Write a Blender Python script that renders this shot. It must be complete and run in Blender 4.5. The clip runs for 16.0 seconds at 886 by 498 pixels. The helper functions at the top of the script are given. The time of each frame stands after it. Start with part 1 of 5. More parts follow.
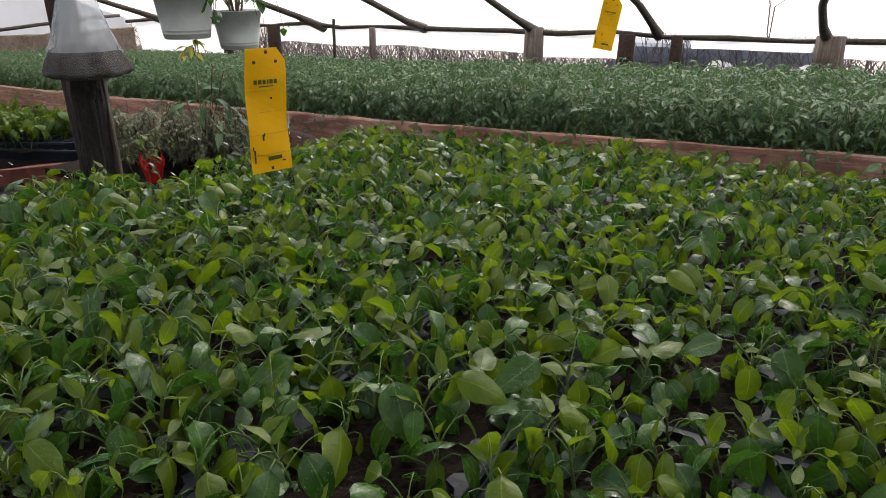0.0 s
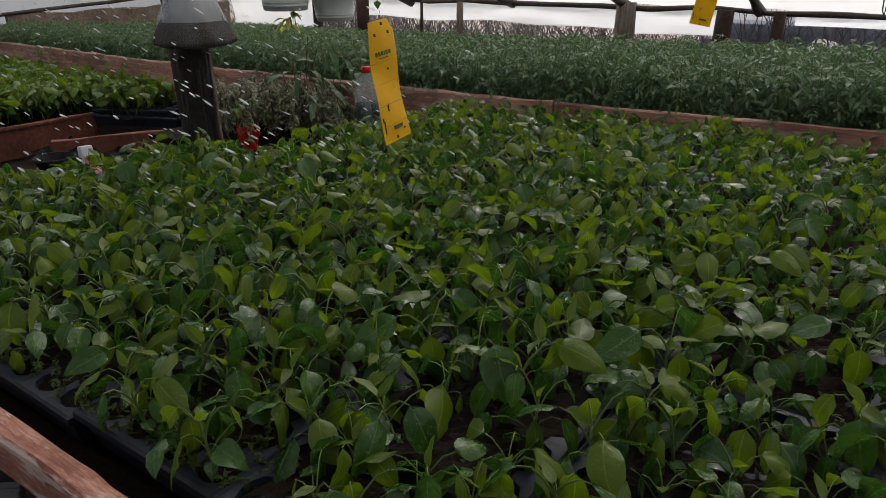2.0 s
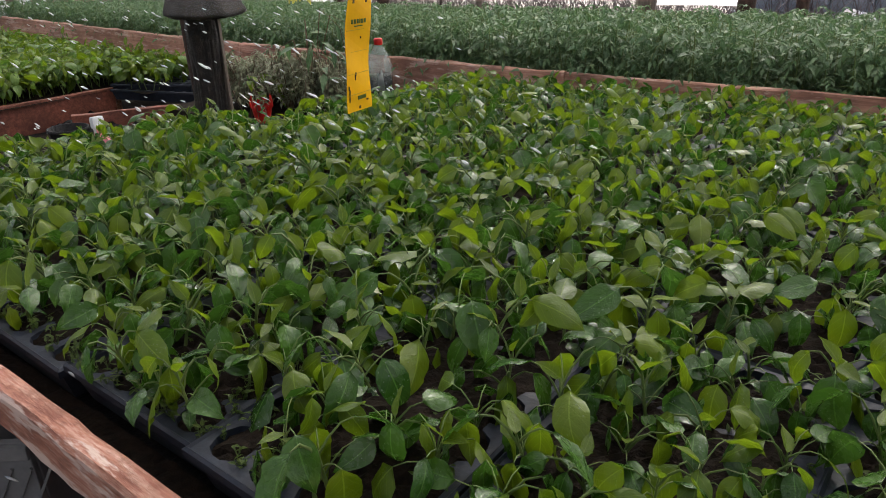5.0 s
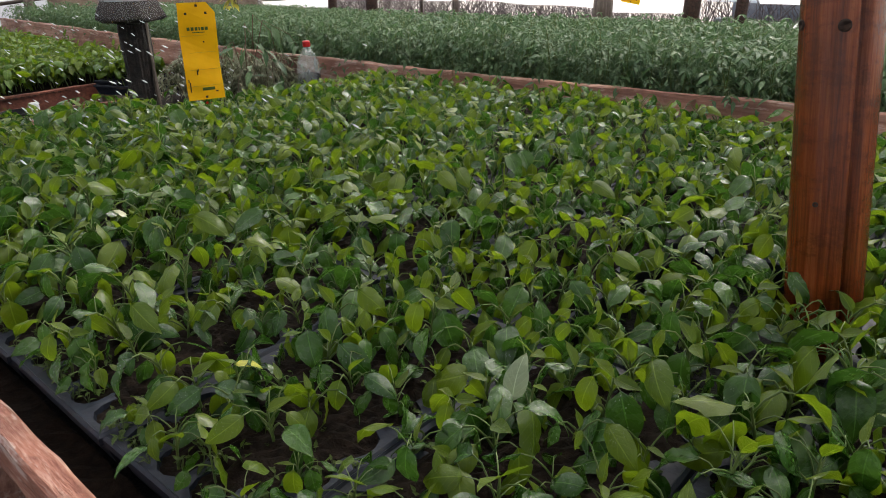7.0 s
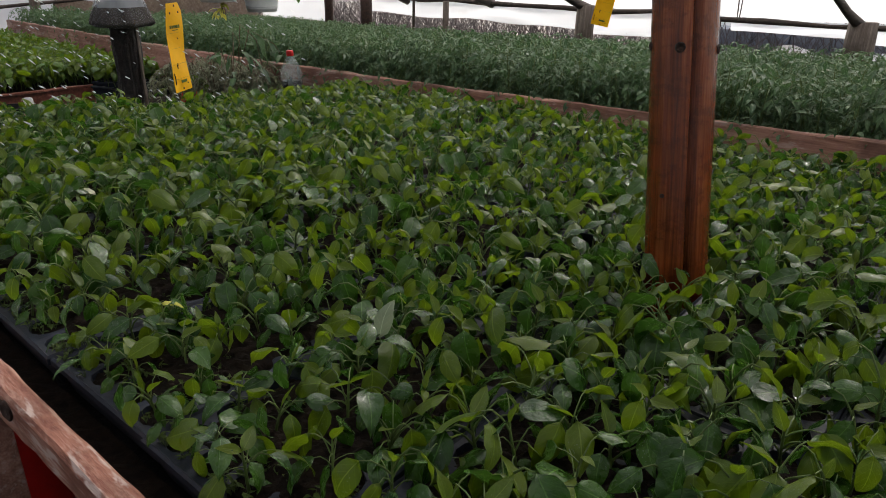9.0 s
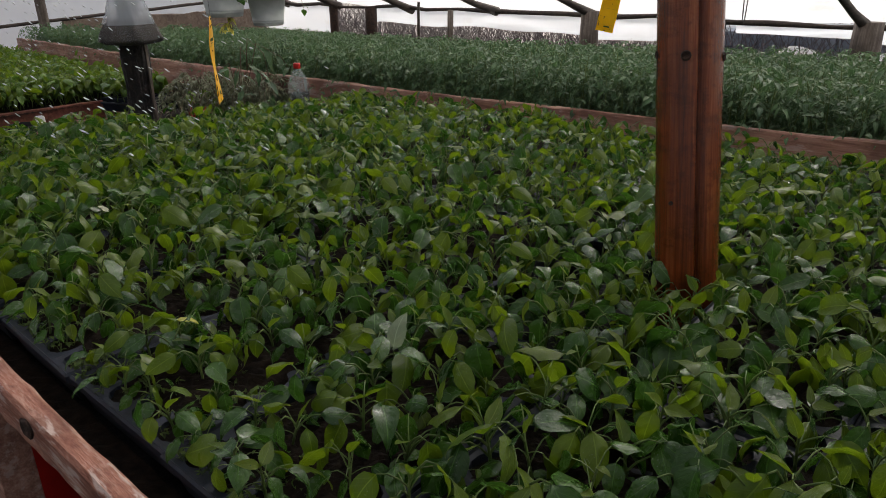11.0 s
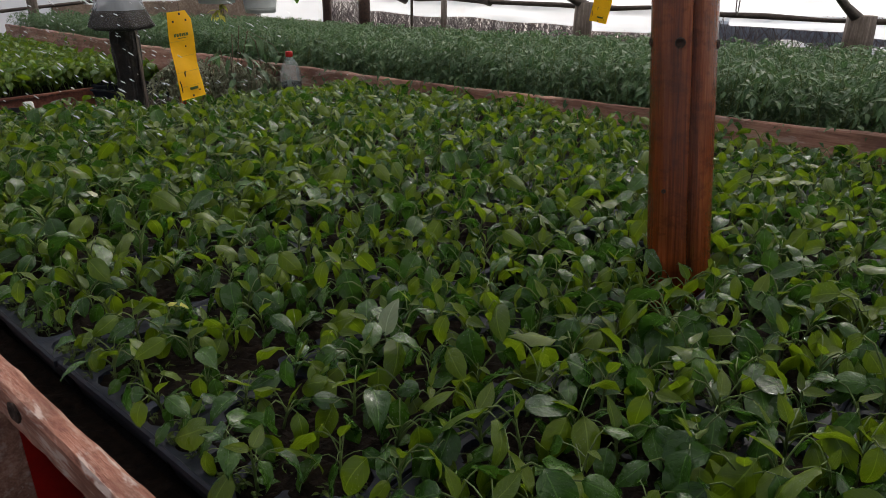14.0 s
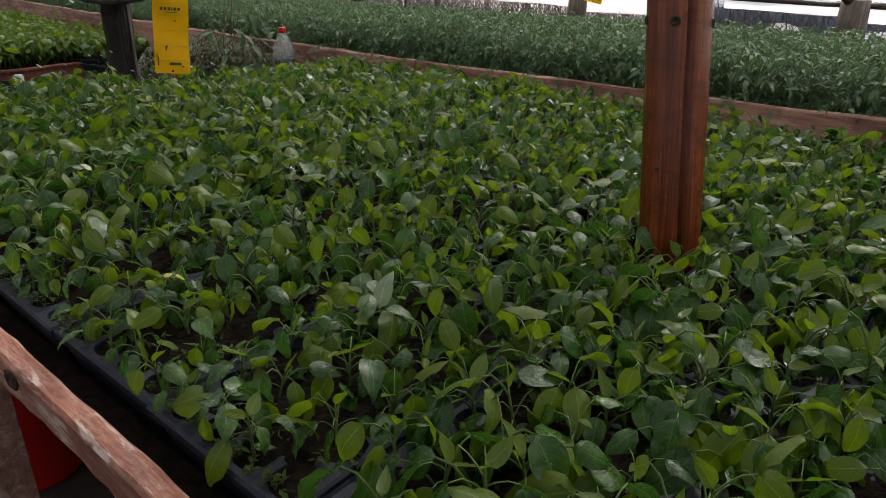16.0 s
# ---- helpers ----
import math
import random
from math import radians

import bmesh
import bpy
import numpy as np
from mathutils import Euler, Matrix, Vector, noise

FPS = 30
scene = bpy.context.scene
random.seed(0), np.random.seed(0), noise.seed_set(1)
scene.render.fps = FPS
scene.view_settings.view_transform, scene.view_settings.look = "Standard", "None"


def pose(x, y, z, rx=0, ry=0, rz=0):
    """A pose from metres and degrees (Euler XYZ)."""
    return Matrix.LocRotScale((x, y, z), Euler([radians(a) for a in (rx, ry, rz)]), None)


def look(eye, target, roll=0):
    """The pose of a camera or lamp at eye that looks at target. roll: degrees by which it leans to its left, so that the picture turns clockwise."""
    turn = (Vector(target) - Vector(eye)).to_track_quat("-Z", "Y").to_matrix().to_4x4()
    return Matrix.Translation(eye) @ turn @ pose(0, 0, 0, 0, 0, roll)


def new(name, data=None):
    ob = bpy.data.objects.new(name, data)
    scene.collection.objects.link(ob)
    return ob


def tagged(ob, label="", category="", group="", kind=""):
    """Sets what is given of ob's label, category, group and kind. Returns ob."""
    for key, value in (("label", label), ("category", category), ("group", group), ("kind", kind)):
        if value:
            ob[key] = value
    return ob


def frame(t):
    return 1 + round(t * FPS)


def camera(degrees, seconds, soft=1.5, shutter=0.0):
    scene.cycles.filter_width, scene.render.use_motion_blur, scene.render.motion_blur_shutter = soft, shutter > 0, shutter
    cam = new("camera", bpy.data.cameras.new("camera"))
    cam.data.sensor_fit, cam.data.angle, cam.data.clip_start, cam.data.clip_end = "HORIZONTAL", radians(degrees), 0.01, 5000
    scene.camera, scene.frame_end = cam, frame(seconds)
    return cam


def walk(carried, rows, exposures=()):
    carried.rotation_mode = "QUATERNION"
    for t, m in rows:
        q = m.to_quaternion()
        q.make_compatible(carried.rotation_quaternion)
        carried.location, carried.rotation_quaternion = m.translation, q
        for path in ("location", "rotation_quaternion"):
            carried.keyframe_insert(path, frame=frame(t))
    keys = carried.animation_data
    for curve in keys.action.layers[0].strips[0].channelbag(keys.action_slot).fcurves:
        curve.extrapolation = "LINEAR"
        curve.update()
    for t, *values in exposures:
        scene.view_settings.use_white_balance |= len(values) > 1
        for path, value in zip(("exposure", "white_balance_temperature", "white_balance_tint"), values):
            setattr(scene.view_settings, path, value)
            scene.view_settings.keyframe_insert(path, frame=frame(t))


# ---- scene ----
cam = camera(64.2, 16.0, soft=0.7)
PATH = [
    (0, (0.159, 0.044, 1.36), (-1.001, 1.509, 0.651), -0.5),
    (0.5, (0.161, 0.023, 1.363), (-1.049, 1.477, 0.716), -0.5),
    (1, (0.151, 0.006, 1.359), (-1.12, 1.374, 0.644), -0.7),
    (1.5, (0.149, 0.007, 1.357), (-1.163, 1.323, 0.621), -1.5),
    (2, (0.144, 0.006, 1.352), (-1.159, 1.315, 0.587), -0.6),
    (2.5, (0.142, 0.005, 1.351), (-1.152, 1.323, 0.588), -0.3),
    (3, (0.142, 0.0, 1.351), (-1.164, 1.308, 0.589), -0.1),
    (3.2, (0.138, -0.004, 1.349), (-1.159, 1.308, 0.578), 0.3),
    (5.3, (0.224, 0.061, 1.324), (-1.138, 1.268, 0.495), -2.1),
    (5.5, (0.308, 0.112, 1.322), (-1.126, 1.231, 0.491), -0.5),
    (6, (0.508, 0.185, 1.348), (-0.915, 1.3, 0.492), -1.1),
    (6.5, (0.697, 0.19, 1.346), (-0.682, 1.349, 0.478), -0.5),
    (7, (0.868, 0.212, 1.356), (-0.547, 1.375, 0.553), -1.4),
    (7.5, (1.039, 0.256, 1.352), (-0.439, 1.333, 0.543), 1.4),
    (8, (1.127, 0.253, 1.362), (-0.341, 1.376, 0.598), 0.1),
    (8.5, (1.131, 0.214, 1.37), (-0.313, 1.373, 0.614), 0.6),
    (8.7, (1.127, 0.207, 1.37), (-0.304, 1.378, 0.608), 0.7),
    (10.8, (1.123, 0.201, 1.377), (-0.319, 1.356, 0.612), -0.8),
    (11, (1.127, 0.199, 1.38), (-0.322, 1.359, 0.635), -0.8),
    (11.5, (1.126, 0.204, 1.373), (-0.32, 1.36, 0.615), -0.6),
    (12, (1.124, 0.208, 1.372), (-0.305, 1.375, 0.602), -0.5),
    (12.5, (1.126, 0.206, 1.371), (-0.298, 1.378, 0.598), -0.5),
    (13, (1.129, 0.203, 1.372), (-0.287, 1.383, 0.596), -0.4),
    (13.5, (1.124, 0.199, 1.37), (-0.285, 1.38, 0.584), 0.1),
    (14, (1.126, 0.199, 1.37), (-0.302, 1.371, 0.604), -0.2),
    (14.5, (1.129, 0.199, 1.369), (-0.297, 1.367, 0.594), -0.1),
    (15, (1.132, 0.2, 1.367), (-0.282, 1.374, 0.579), -0.2),
    (15.5, (1.132, 0.192, 1.366), (-0.29, 1.348, 0.564), 0.2),
    (16, (1.133, 0.187, 1.364), (-0.263, 1.365, 0.55), 0.7),
]
EXPOSURES = [(0.0, 0.95), (0.3, 0.75), (0.5, 0.22), (1.0, 0.0), (1.5, 0.05), (3.2, 0.35), (4.5, 0.95), (5.3, 1.15), (7.0, 1.15), (7.5, 0.97), (8.0, 0.72), (8.7, 0.48), (10.8, 0.3), (12.0, 0.22), (14.0, 0.42), (16.0, 0.55)]
walk(cam, [(t, look(eye, target, roll)) for t, eye, target, roll in PATH], EXPOSURES)

# ---------------------------------------------------------------- light
world = bpy.data.worlds.new("sky")
scene.world = world
world.use_nodes = True
wn = world.node_tree.nodes
sky = wn.new("ShaderNodeTexSky")
sky.sky_type, sky.sun_disc = "NISHITA", False
sky.sun_elevation, sky.sun_rotation = radians(42), radians(-16)
sky.air_density, sky.dust_density, sky.ozone_density = 1.0, 6.0, 1.0
wn["Background"].inputs["Strength"].default_value = 0.125
world.node_tree.links.new(sky.outputs[0], wn["Background"].inputs["Color"])
sun = new("sun", bpy.data.lights.new("sun", "SUN"))
sun.data.energy, sun.data.angle, sun.data.color = 2.8, radians(14), (1.0, 0.96, 0.9)
sun.matrix_world = look((-2, 7, 6.5), (0, 0, 0))

# ---------------------------------------------------------------- frame of the benches
ALPHA = 9.0
BENCH = pose(0, 0.26, 0, 0, 0, ALPHA)
rng = random.Random(7)


def at(u, v, z, rx=0, ry=0, rz=0):
    """A pose in the benches' frame: u along them, v across."""
    return BENCH @ pose(u, v, z, rx, ry, rz)


# ---------------------------------------------------------------- materials
class Mat:
    """A node material with short ways to make and link nodes."""

    def __init__(self, name):
        self.mat = bpy.data.materials.new(name)
        self.mat.use_nodes = True
        self.nodes, self.links = self.mat.node_tree.nodes, self.mat.node_tree.links
        self.bsdf = self.nodes["Principled BSDF"]
        self.out = self.nodes["Material Output"]

    def node(self, kind, **inputs):
        n = self.nodes.new(kind)
        for key, value in inputs.items():
            self.put(n.inputs[key.replace("_", " ")], value)
        return n

    def put(self, socket, value):
        if isinstance(value, bpy.types.NodeSocket):
            self.links.new(value, socket)
        else:
            socket.default_value = value

    def set(self, **inputs):
        for key, value in inputs.items():
            self.put(self.bsdf.inputs[key.replace("_", " ")], value)

    def noise(self, scale, detail=4, rough=0.6, vector=None):
        n = self.node("ShaderNodeTexNoise", Scale=scale, Detail=detail, Roughness=rough)
        if vector is not None:
            self.links.new(vector, n.inputs["Vector"])
        return n.outputs["Fac"]

    def coords(self, which="Object", scale=(1, 1, 1)):
        m = self.node("ShaderNodeMapping", Scale=scale)
        self.links.new(self.node("ShaderNodeTexCoord").outputs[which], m.inputs["Vector"])
        return m.outputs["Vector"]

    def ramp(self, fac, *stops):
        r = self.node("ShaderNodeValToRGB", Fac=fac)
        el = r.color_ramp.elements
        while len(el) < len(stops):
            el.new(0.5)
        for e, (p, c) in zip(el, stops):
            e.position, e.color = p, (*c, 1) if len(c) == 3 else c
        return r.outputs["Color"]

    def mix(self, fac, a, b, blend="MIX"):
        n = self.nodes.new("ShaderNodeMix")
        n.data_type, n.blend_type = "RGBA", blend
        for i, value in ((0, fac), (6, a), (7, b)):
            self.put(n.inputs[i], value if not isinstance(value, tuple) else (*value, 1))
        return n.outputs[2]

    def math(self, op, a, b=0.0):
        n = self.nodes.new("ShaderNodeMath")
        n.operation = op
        self.put(n.inputs[0], a)
        self.put(n.inputs[1], b)
        return n.outputs[0]

    def bump(self, height, strength=0.3, distance=0.002):
        n = self.node("ShaderNodeBump", Strength=strength, Distance=distance, Height=height)
        self.links.new(n.outputs[0], self.bsdf.inputs["Normal"])
        return n.outputs[0]


def leaf_material(name, dark, light, rough=0.38, thin=0.3, spots=0.25, coat=0.22):
    m = Mat(name)
    rnd = m.math("FRACT", m.math("ADD", m.node("ShaderNodeObjectInfo").outputs["Random"],
                                 m.node("ShaderNodeNewGeometry").outputs["Random Per Island"]))
    uv = m.node("ShaderNodeSeparateXYZ", Vector=m.node("ShaderNodeTexCoord").outputs["UV"])
    across = m.math("ABSOLUTE", m.math("SUBTRACT", uv.outputs[1], 0.5))
    rib = m.math("LESS_THAN", across, 0.022)
    # side veins run forward from the midrib
    vein_pos = m.math("FRACT", m.math("MULTIPLY", m.math("SUBTRACT", uv.outputs[0], m.math("MULTIPLY", across, 0.55)), 6.0))
    vein = m.math("LESS_THAN", m.math("ABSOLUTE", m.math("SUBTRACT", vein_pos, 0.5)), 0.045)
    obj = m.coords("UV", (1.0, 0.55, 1.0))
    seedv = m.nodes.new("ShaderNodeVectorMath")
    seedv.operation = "ADD"
    m.put(seedv.inputs[0], obj)
    offs = m.node("ShaderNodeCombineXYZ", X=m.math("MULTIPLY", rnd, 37.0), Y=m.math("MULTIPLY", rnd, 91.0), Z=0.0)
    m.put(seedv.inputs[1], offs.outputs[0])
    obj = seedv.outputs[0]
    patch = m.noise(3.5, 3, vector=obj)
    col = m.mix(rnd, dark, light)
    col = m.mix(m.math("MULTIPLY", patch, 0.5), col, tuple(c * 0.55 for c in dark))
    col = m.mix(m.math("MULTIPLY", rib, 0.55), col, tuple(min(1, c * 1.9 + 0.03) for c in light))
    col = m.mix(m.math("MULTIPLY", vein, 0.22), col, tuple(min(1, c * 1.5 + 0.01) for c in light))
    # dried drops leave pale spots
    cells = m.node("ShaderNodeTexVoronoi", Vector=obj, Scale=15.0)
    drop = m.math("LESS_THAN", cells.outputs["Distance"], 0.2)
    wet = m.math("GREATER_THAN", m.noise(1.6, 2, vector=obj), 0.55)
    drop = m.math("MULTIPLY", drop, wet)
    col = m.mix(m.math("MULTIPLY", drop, spots), col, (0.5, 0.55, 0.48))
    m.set(Base_Color=col, Roughness=m.math("ADD", m.math("MULTIPLY", m.noise(3, 2, vector=obj), 0.35), rough - 0.2), Specular_IOR_Level=0.42)
    m.set(Coat_Weight=m.math("MULTIPLY", m.ramp(m.noise(2.2, 2, vector=obj), (0.45, (0, 0, 0)), (0.6, (1, 1, 1))), coat), Coat_Roughness=0.12)
    height = m.math("SUBTRACT", m.math("MULTIPLY", m.noise(9, 3, vector=obj), 0.9), m.math("ADD", m.math("MULTIPLY", vein, 0.35), rib))
    m.bump(m.math("ADD", height, m.math("MULTIPLY", drop, 0.6)), 0.9, 0.0024)
    tr = m.node("ShaderNodeBsdfTranslucent", Color=m.mix(0.5, col, tuple(min(1, c * 2.2) for c in light)))
    mixer = m.node("ShaderNodeMixShader", Fac=thin)
    m.links.new(m.bsdf.outputs[0], mixer.inputs[1])
    m.links.new(tr.outputs[0], mixer.inputs[2])
    m.links.new(mixer.outputs[0], m.out.inputs["Surface"])
    return m.mat


def wood_material(name, dark, mid, light, along=(1.5, 30, 30), rough=0.75, stain=0.5, bump=0.5, flakes=0.0):
    m = Mat(name)
    v = m.coords("Object", along)
    grain = m.noise(2.2, 8, 0.65, vector=v)
    fibre = m.noise(9, 5, 0.7, vector=v)
    grain = m.math("ADD", m.math("MULTIPLY", grain, 0.65), m.math("MULTIPLY", fibre, 0.35))
    blotch = m.noise(5, 4, vector=m.coords("Object"))
    col = m.ramp(grain, (0.36, dark), (0.5, mid), (0.66, light))
    col = m.mix(m.math("MULTIPLY", m.ramp(blotch, (0.45, (0, 0, 0)), (0.68, (1, 1, 1))), stain), col, tuple(c * 0.35 for c in dark))
    chips = m.ramp(m.noise(16, 6, 0.75, vector=m.coords("Object", (1.0, 2.0, 2.0))), (0.5, (0, 0, 0)), (0.6, (1, 1, 1)))
    col = m.mix(m.math("MULTIPLY", chips, stain * 0.8), col, tuple(c * 0.75 for c in dark))
    rnd = m.node("ShaderNodeObjectInfo").outputs["Random"]
    col = m.mix(m.math("MULTIPLY", rnd, 0.15), col, mid)
    if flakes:
        # peeled spots show pale wood
        peel = m.ramp(m.noise(7, 7, 0.7, vector=m.coords("Object", (1.0, 5.0, 5.0))), (0.54, (0, 0, 0)), (0.6, (1, 1, 1)))
        col = m.mix(m.math("MULTIPLY", peel, flakes), col, (0.62, 0.5, 0.45))
    m.set(Base_Color=col, Roughness=m.math("ADD", m.math("MULTIPLY", blotch, 0.3), rough - 0.2))
    m.bump(grain, bump, 0.004)
    return m.mat


def plain_material(name, a, b, scale=20, rough=0.6, bump=0.2, metallic=0.0, detail=5, dist=0.002, spec=0.4):
    m = Mat(name)
    v = m.coords("Object")
    n1, n2 = m.noise(scale, detail, vector=v), m.noise(scale * 6, 3, vector=v)
    col = m.mix(m.ramp(n1, (0.35, (0, 0, 0)), (0.65, (1, 1, 1))), a, b)
    col = m.mix(m.math("MULTIPLY", n2, 0.35), col, tuple(c * 0.6 for c in a))
    m.set(Base_Color=col, Roughness=m.math("ADD", m.math("MULTIPLY", n1, 0.25), rough - 0.12), Metallic=metallic, Specular_IOR_Level=spec)
    m.bump(m.math("ADD", n1, m.math("MULTIPLY", n2, 0.4)), bump, dist)
    return m.mat


def film_material(name, tint, clear, dirt, folds=14.0):
    """Thin milky film: light passes scattered, a part of it straight."""
    m = Mat(name)
    v = m.coords("Object", (1, 1, 1))
    stains = m.noise(2.2, 6, 0.65, vector=v)
    streak = m.noise(folds, 4, vector=m.coords("Object", (0.2, 1, 1)))
    col = m.mix(m.math("MULTIPLY", m.ramp(stains, (0.55, (0, 0, 0)), (0.75, (1, 1, 1))), dirt), tint, (0.45, 0.38, 0.3))
    col = m.mix(m.math("MULTIPLY", streak, dirt * 0.4), col, (0.6, 0.58, 0.55))
    tr = m.node("ShaderNodeBsdfTranslucent", Color=col)
    di = m.node("ShaderNodeBsdfPrincipled", Base_Color=col, Roughness=0.35)
    cl = m.node("ShaderNodeBsdfTransparent", Color=col)
    a = m.node("ShaderNodeMixShader", Fac=0.25)
    m.links.new(tr.outputs[0], a.inputs[1])
    m.links.new(di.outputs[0], a.inputs[2])
    b = m.node("ShaderNodeMixShader", Fac=clear)
    m.links.new(a.outputs[0], b.inputs[1])
    m.links.new(cl.outputs[0], b.inputs[2])
    m.links.new(b.outputs[0], m.out.inputs["Surface"])
    return m.mat


LEAF = leaf_material("pepper_leaf", (0.018, 0.066, 0.009), (0.055, 0.135, 0.014), rough=0.29, thin=0.23, spots=0.3, coat=0.35)
LEAF_YOUNG = leaf_material("young_leaf", (0.06, 0.12, 0.004), (0.125, 0.19, 0.006), rough=0.38, thin=0.4, spots=0.15)
LEAF_LIGHT = leaf_material("light_leaf", (0.05, 0.1, 0.01), (0.11, 0.17, 0.02), rough=0.4, thin=0.35, spots=0.1)
LEAF_YELLOW = leaf_material("yellow_leaf", (0.55, 0.5, 0.05), (0.6, 0.6, 0.12), rough=0.5, thin=0.35, spots=0.1)
LEAF_UNDER = leaf_material("leaf_underside", (0.2, 0.26, 0.15), (0.26, 0.32, 0.2), rough=0.5, thin=0.3, spots=0.1)
LEAF_PALE = leaf_material("pale_leaf", (0.62, 0.62, 0.4), (0.7, 0.7, 0.5), rough=0.5, thin=0.3, spots=0.1)
LEAF_BED = leaf_material("bed_leaf", (0.045, 0.11, 0.014), (0.115, 0.205, 0.022), rough=0.42, thin=0.35, spots=0.15)
LEAF_TOMATO = leaf_material("tomato_leaf", (0.034, 0.09, 0.034), (0.1, 0.18, 0.07), rough=0.45, thin=0.26, spots=0.1, coat=0.08)
LEAF_DRY = leaf_material("withered_leaf", (0.09, 0.11, 0.05), (0.27, 0.29, 0.18), rough=0.5, thin=0.25, spots=0.3)
STEM = plain_material("stem", (0.08, 0.14, 0.03), (0.13, 0.17, 0.05), 60, 0.5, 0.2)
STEM_BROWN = plain_material("brown_stem", (0.1, 0.07, 0.04), (0.16, 0.12, 0.07), 60, 0.7, 0.3)
SOIL = plain_material("potting_soil", (0.007, 0.005, 0.0035), (0.024, 0.016, 0.011), 90, 0.9, 1.0, dist=0.006, spec=0.12)
SOIL_BAG = plain_material("peat", (0.014, 0.01, 0.008), (0.05, 0.036, 0.03), 70, 0.9, 0.8, dist=0.006)
TRAY_BLACK = plain_material("tray_plastic", (0.008, 0.011, 0.019), (0.022, 0.029, 0.046), 45, 0.55, 0.5, spec=0.35)
BLACK_FILM = plain_material("black_film", (0.005, 0.005, 0.006), (0.014, 0.014, 0.016), 18, 0.6, 0.9, spec=0.18, dist=0.012)
PLANK = wood_material("plank_wood", (0.17, 0.05, 0.028), (0.36, 0.15, 0.1), (0.6, 0.4, 0.32), (5.5, 42, 42), 0.78, 0.7, 1.0, 0.8)
BOARD = wood_material("board_wood", (0.2, 0.085, 0.06), (0.4, 0.205, 0.15), (0.6, 0.4, 0.32), (1.0, 22, 22), 0.75, 0.6, 0.5, 0.45)
BOARD_RED = wood_material("red_board", (0.08, 0.02, 0.012), (0.17, 0.05, 0.03), (0.28, 0.11, 0.07), (1.0, 22, 22), 0.6, 0.5)
POST = wood_material("post_wood", (0.05, 0.009, 0.0025), (0.2, 0.041, 0.009), (0.35, 0.11, 0.037), (30, 30, 0.8), 0.28, 0.6, 0.8)
POST_GREY = wood_material("grey_wood", (0.06, 0.045, 0.035), (0.13, 0.1, 0.08), (0.24, 0.2, 0.17), (30, 30, 1.5), 0.85, 0.4, 0.7)
RAFTER = wood_material("rafter_wood", (0.02, 0.014, 0.01), (0.05, 0.035, 0.026), (0.1, 0.075, 0.06), (24, 1.4, 24), 0.85, 0.5, 0.7)
STUMP = plain_material("stump_bark", (0.004, 0.004, 0.004), (0.03, 0.02, 0.016), 34, 0.6, 1.0, dist=0.012)
BARK = plain_material("bark", (0.022, 0.012, 0.008), (0.06, 0.03, 0.02), 40, 0.85, 1.0, dist=0.01)
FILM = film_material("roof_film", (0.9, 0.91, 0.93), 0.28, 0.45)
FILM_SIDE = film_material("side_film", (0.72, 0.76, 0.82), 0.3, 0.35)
# only for unseen roof and walls: tint set dim to temper light from behind
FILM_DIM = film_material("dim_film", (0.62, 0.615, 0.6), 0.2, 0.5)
YELLOW = plain_material("trap_yellow", (0.84, 0.46, 0.001), (0.8, 0.42, 0.001), 8, 0.5, 0.05, spec=0.2)
INK = plain_material("trap_print", (0.05, 0.09, 0.01), (0.07, 0.1, 0.015), 60, 0.5, 0.0)
INSECT = plain_material("insect", (0.02, 0.012, 0.008), (0.05, 0.03, 0.02), 90, 0.6, 0.2)
LINE = plain_material("trap_line", (0.42, 0.26, 0.005), (0.45, 0.28, 0.005), 20, 0.5, 0.0)
POT_GREY = plain_material("pot_plastic", (0.42, 0.45, 0.44), (0.5, 0.53, 0.52), 12, 0.5, 0.08)
RED = plain_material("red_plastic", (0.5, 0.012, 0.01), (0.62, 0.02, 0.015), 25, 0.4, 0.1)
PINK = plain_material("pink_plastic", (0.75, 0.2, 0.28), (0.8, 0.28, 0.34), 20, 0.4, 0.05)
WHITE = plain_material("white_plastic", (0.75, 0.76, 0.78), (0.8, 0.8, 0.82), 20, 0.4, 0.05)
WIRE = plain_material("wire", (0.05, 0.045, 0.04), (0.09, 0.08, 0.07), 40, 0.5, 0.1)
EARTH = plain_material("earth", (0.03, 0.022, 0.017), (0.06, 0.046, 0.036), 9, 0.9, 0.8, dist=0.02)
DRY_GROUND = plain_material("dry_ground", (0.3, 0.27, 0.24), (0.45, 0.42, 0.38), 3, 0.95, 0.6, dist=0.03)
TWIG = plain_material("twig", (0.1, 0.08, 0.075), (0.24, 0.2, 0.19), 6, 0.9, 0.2)
BLOCK = plain_material("concrete_block", (0.25, 0.26, 0.28), (0.36, 0.37, 0.39), 14, 0.9, 0.4)
CRATE = plain_material("crate_plastic", (0.13, 0.13, 0.135), (0.2, 0.2, 0.205), 20, 0.6, 0.1)
WALL_BOARD = wood_material("wall_board", (0.12, 0.08, 0.06), (0.22, 0.16, 0.12), (0.34, 0.28, 0.23), (1, 20, 20), 0.85, 0.5)


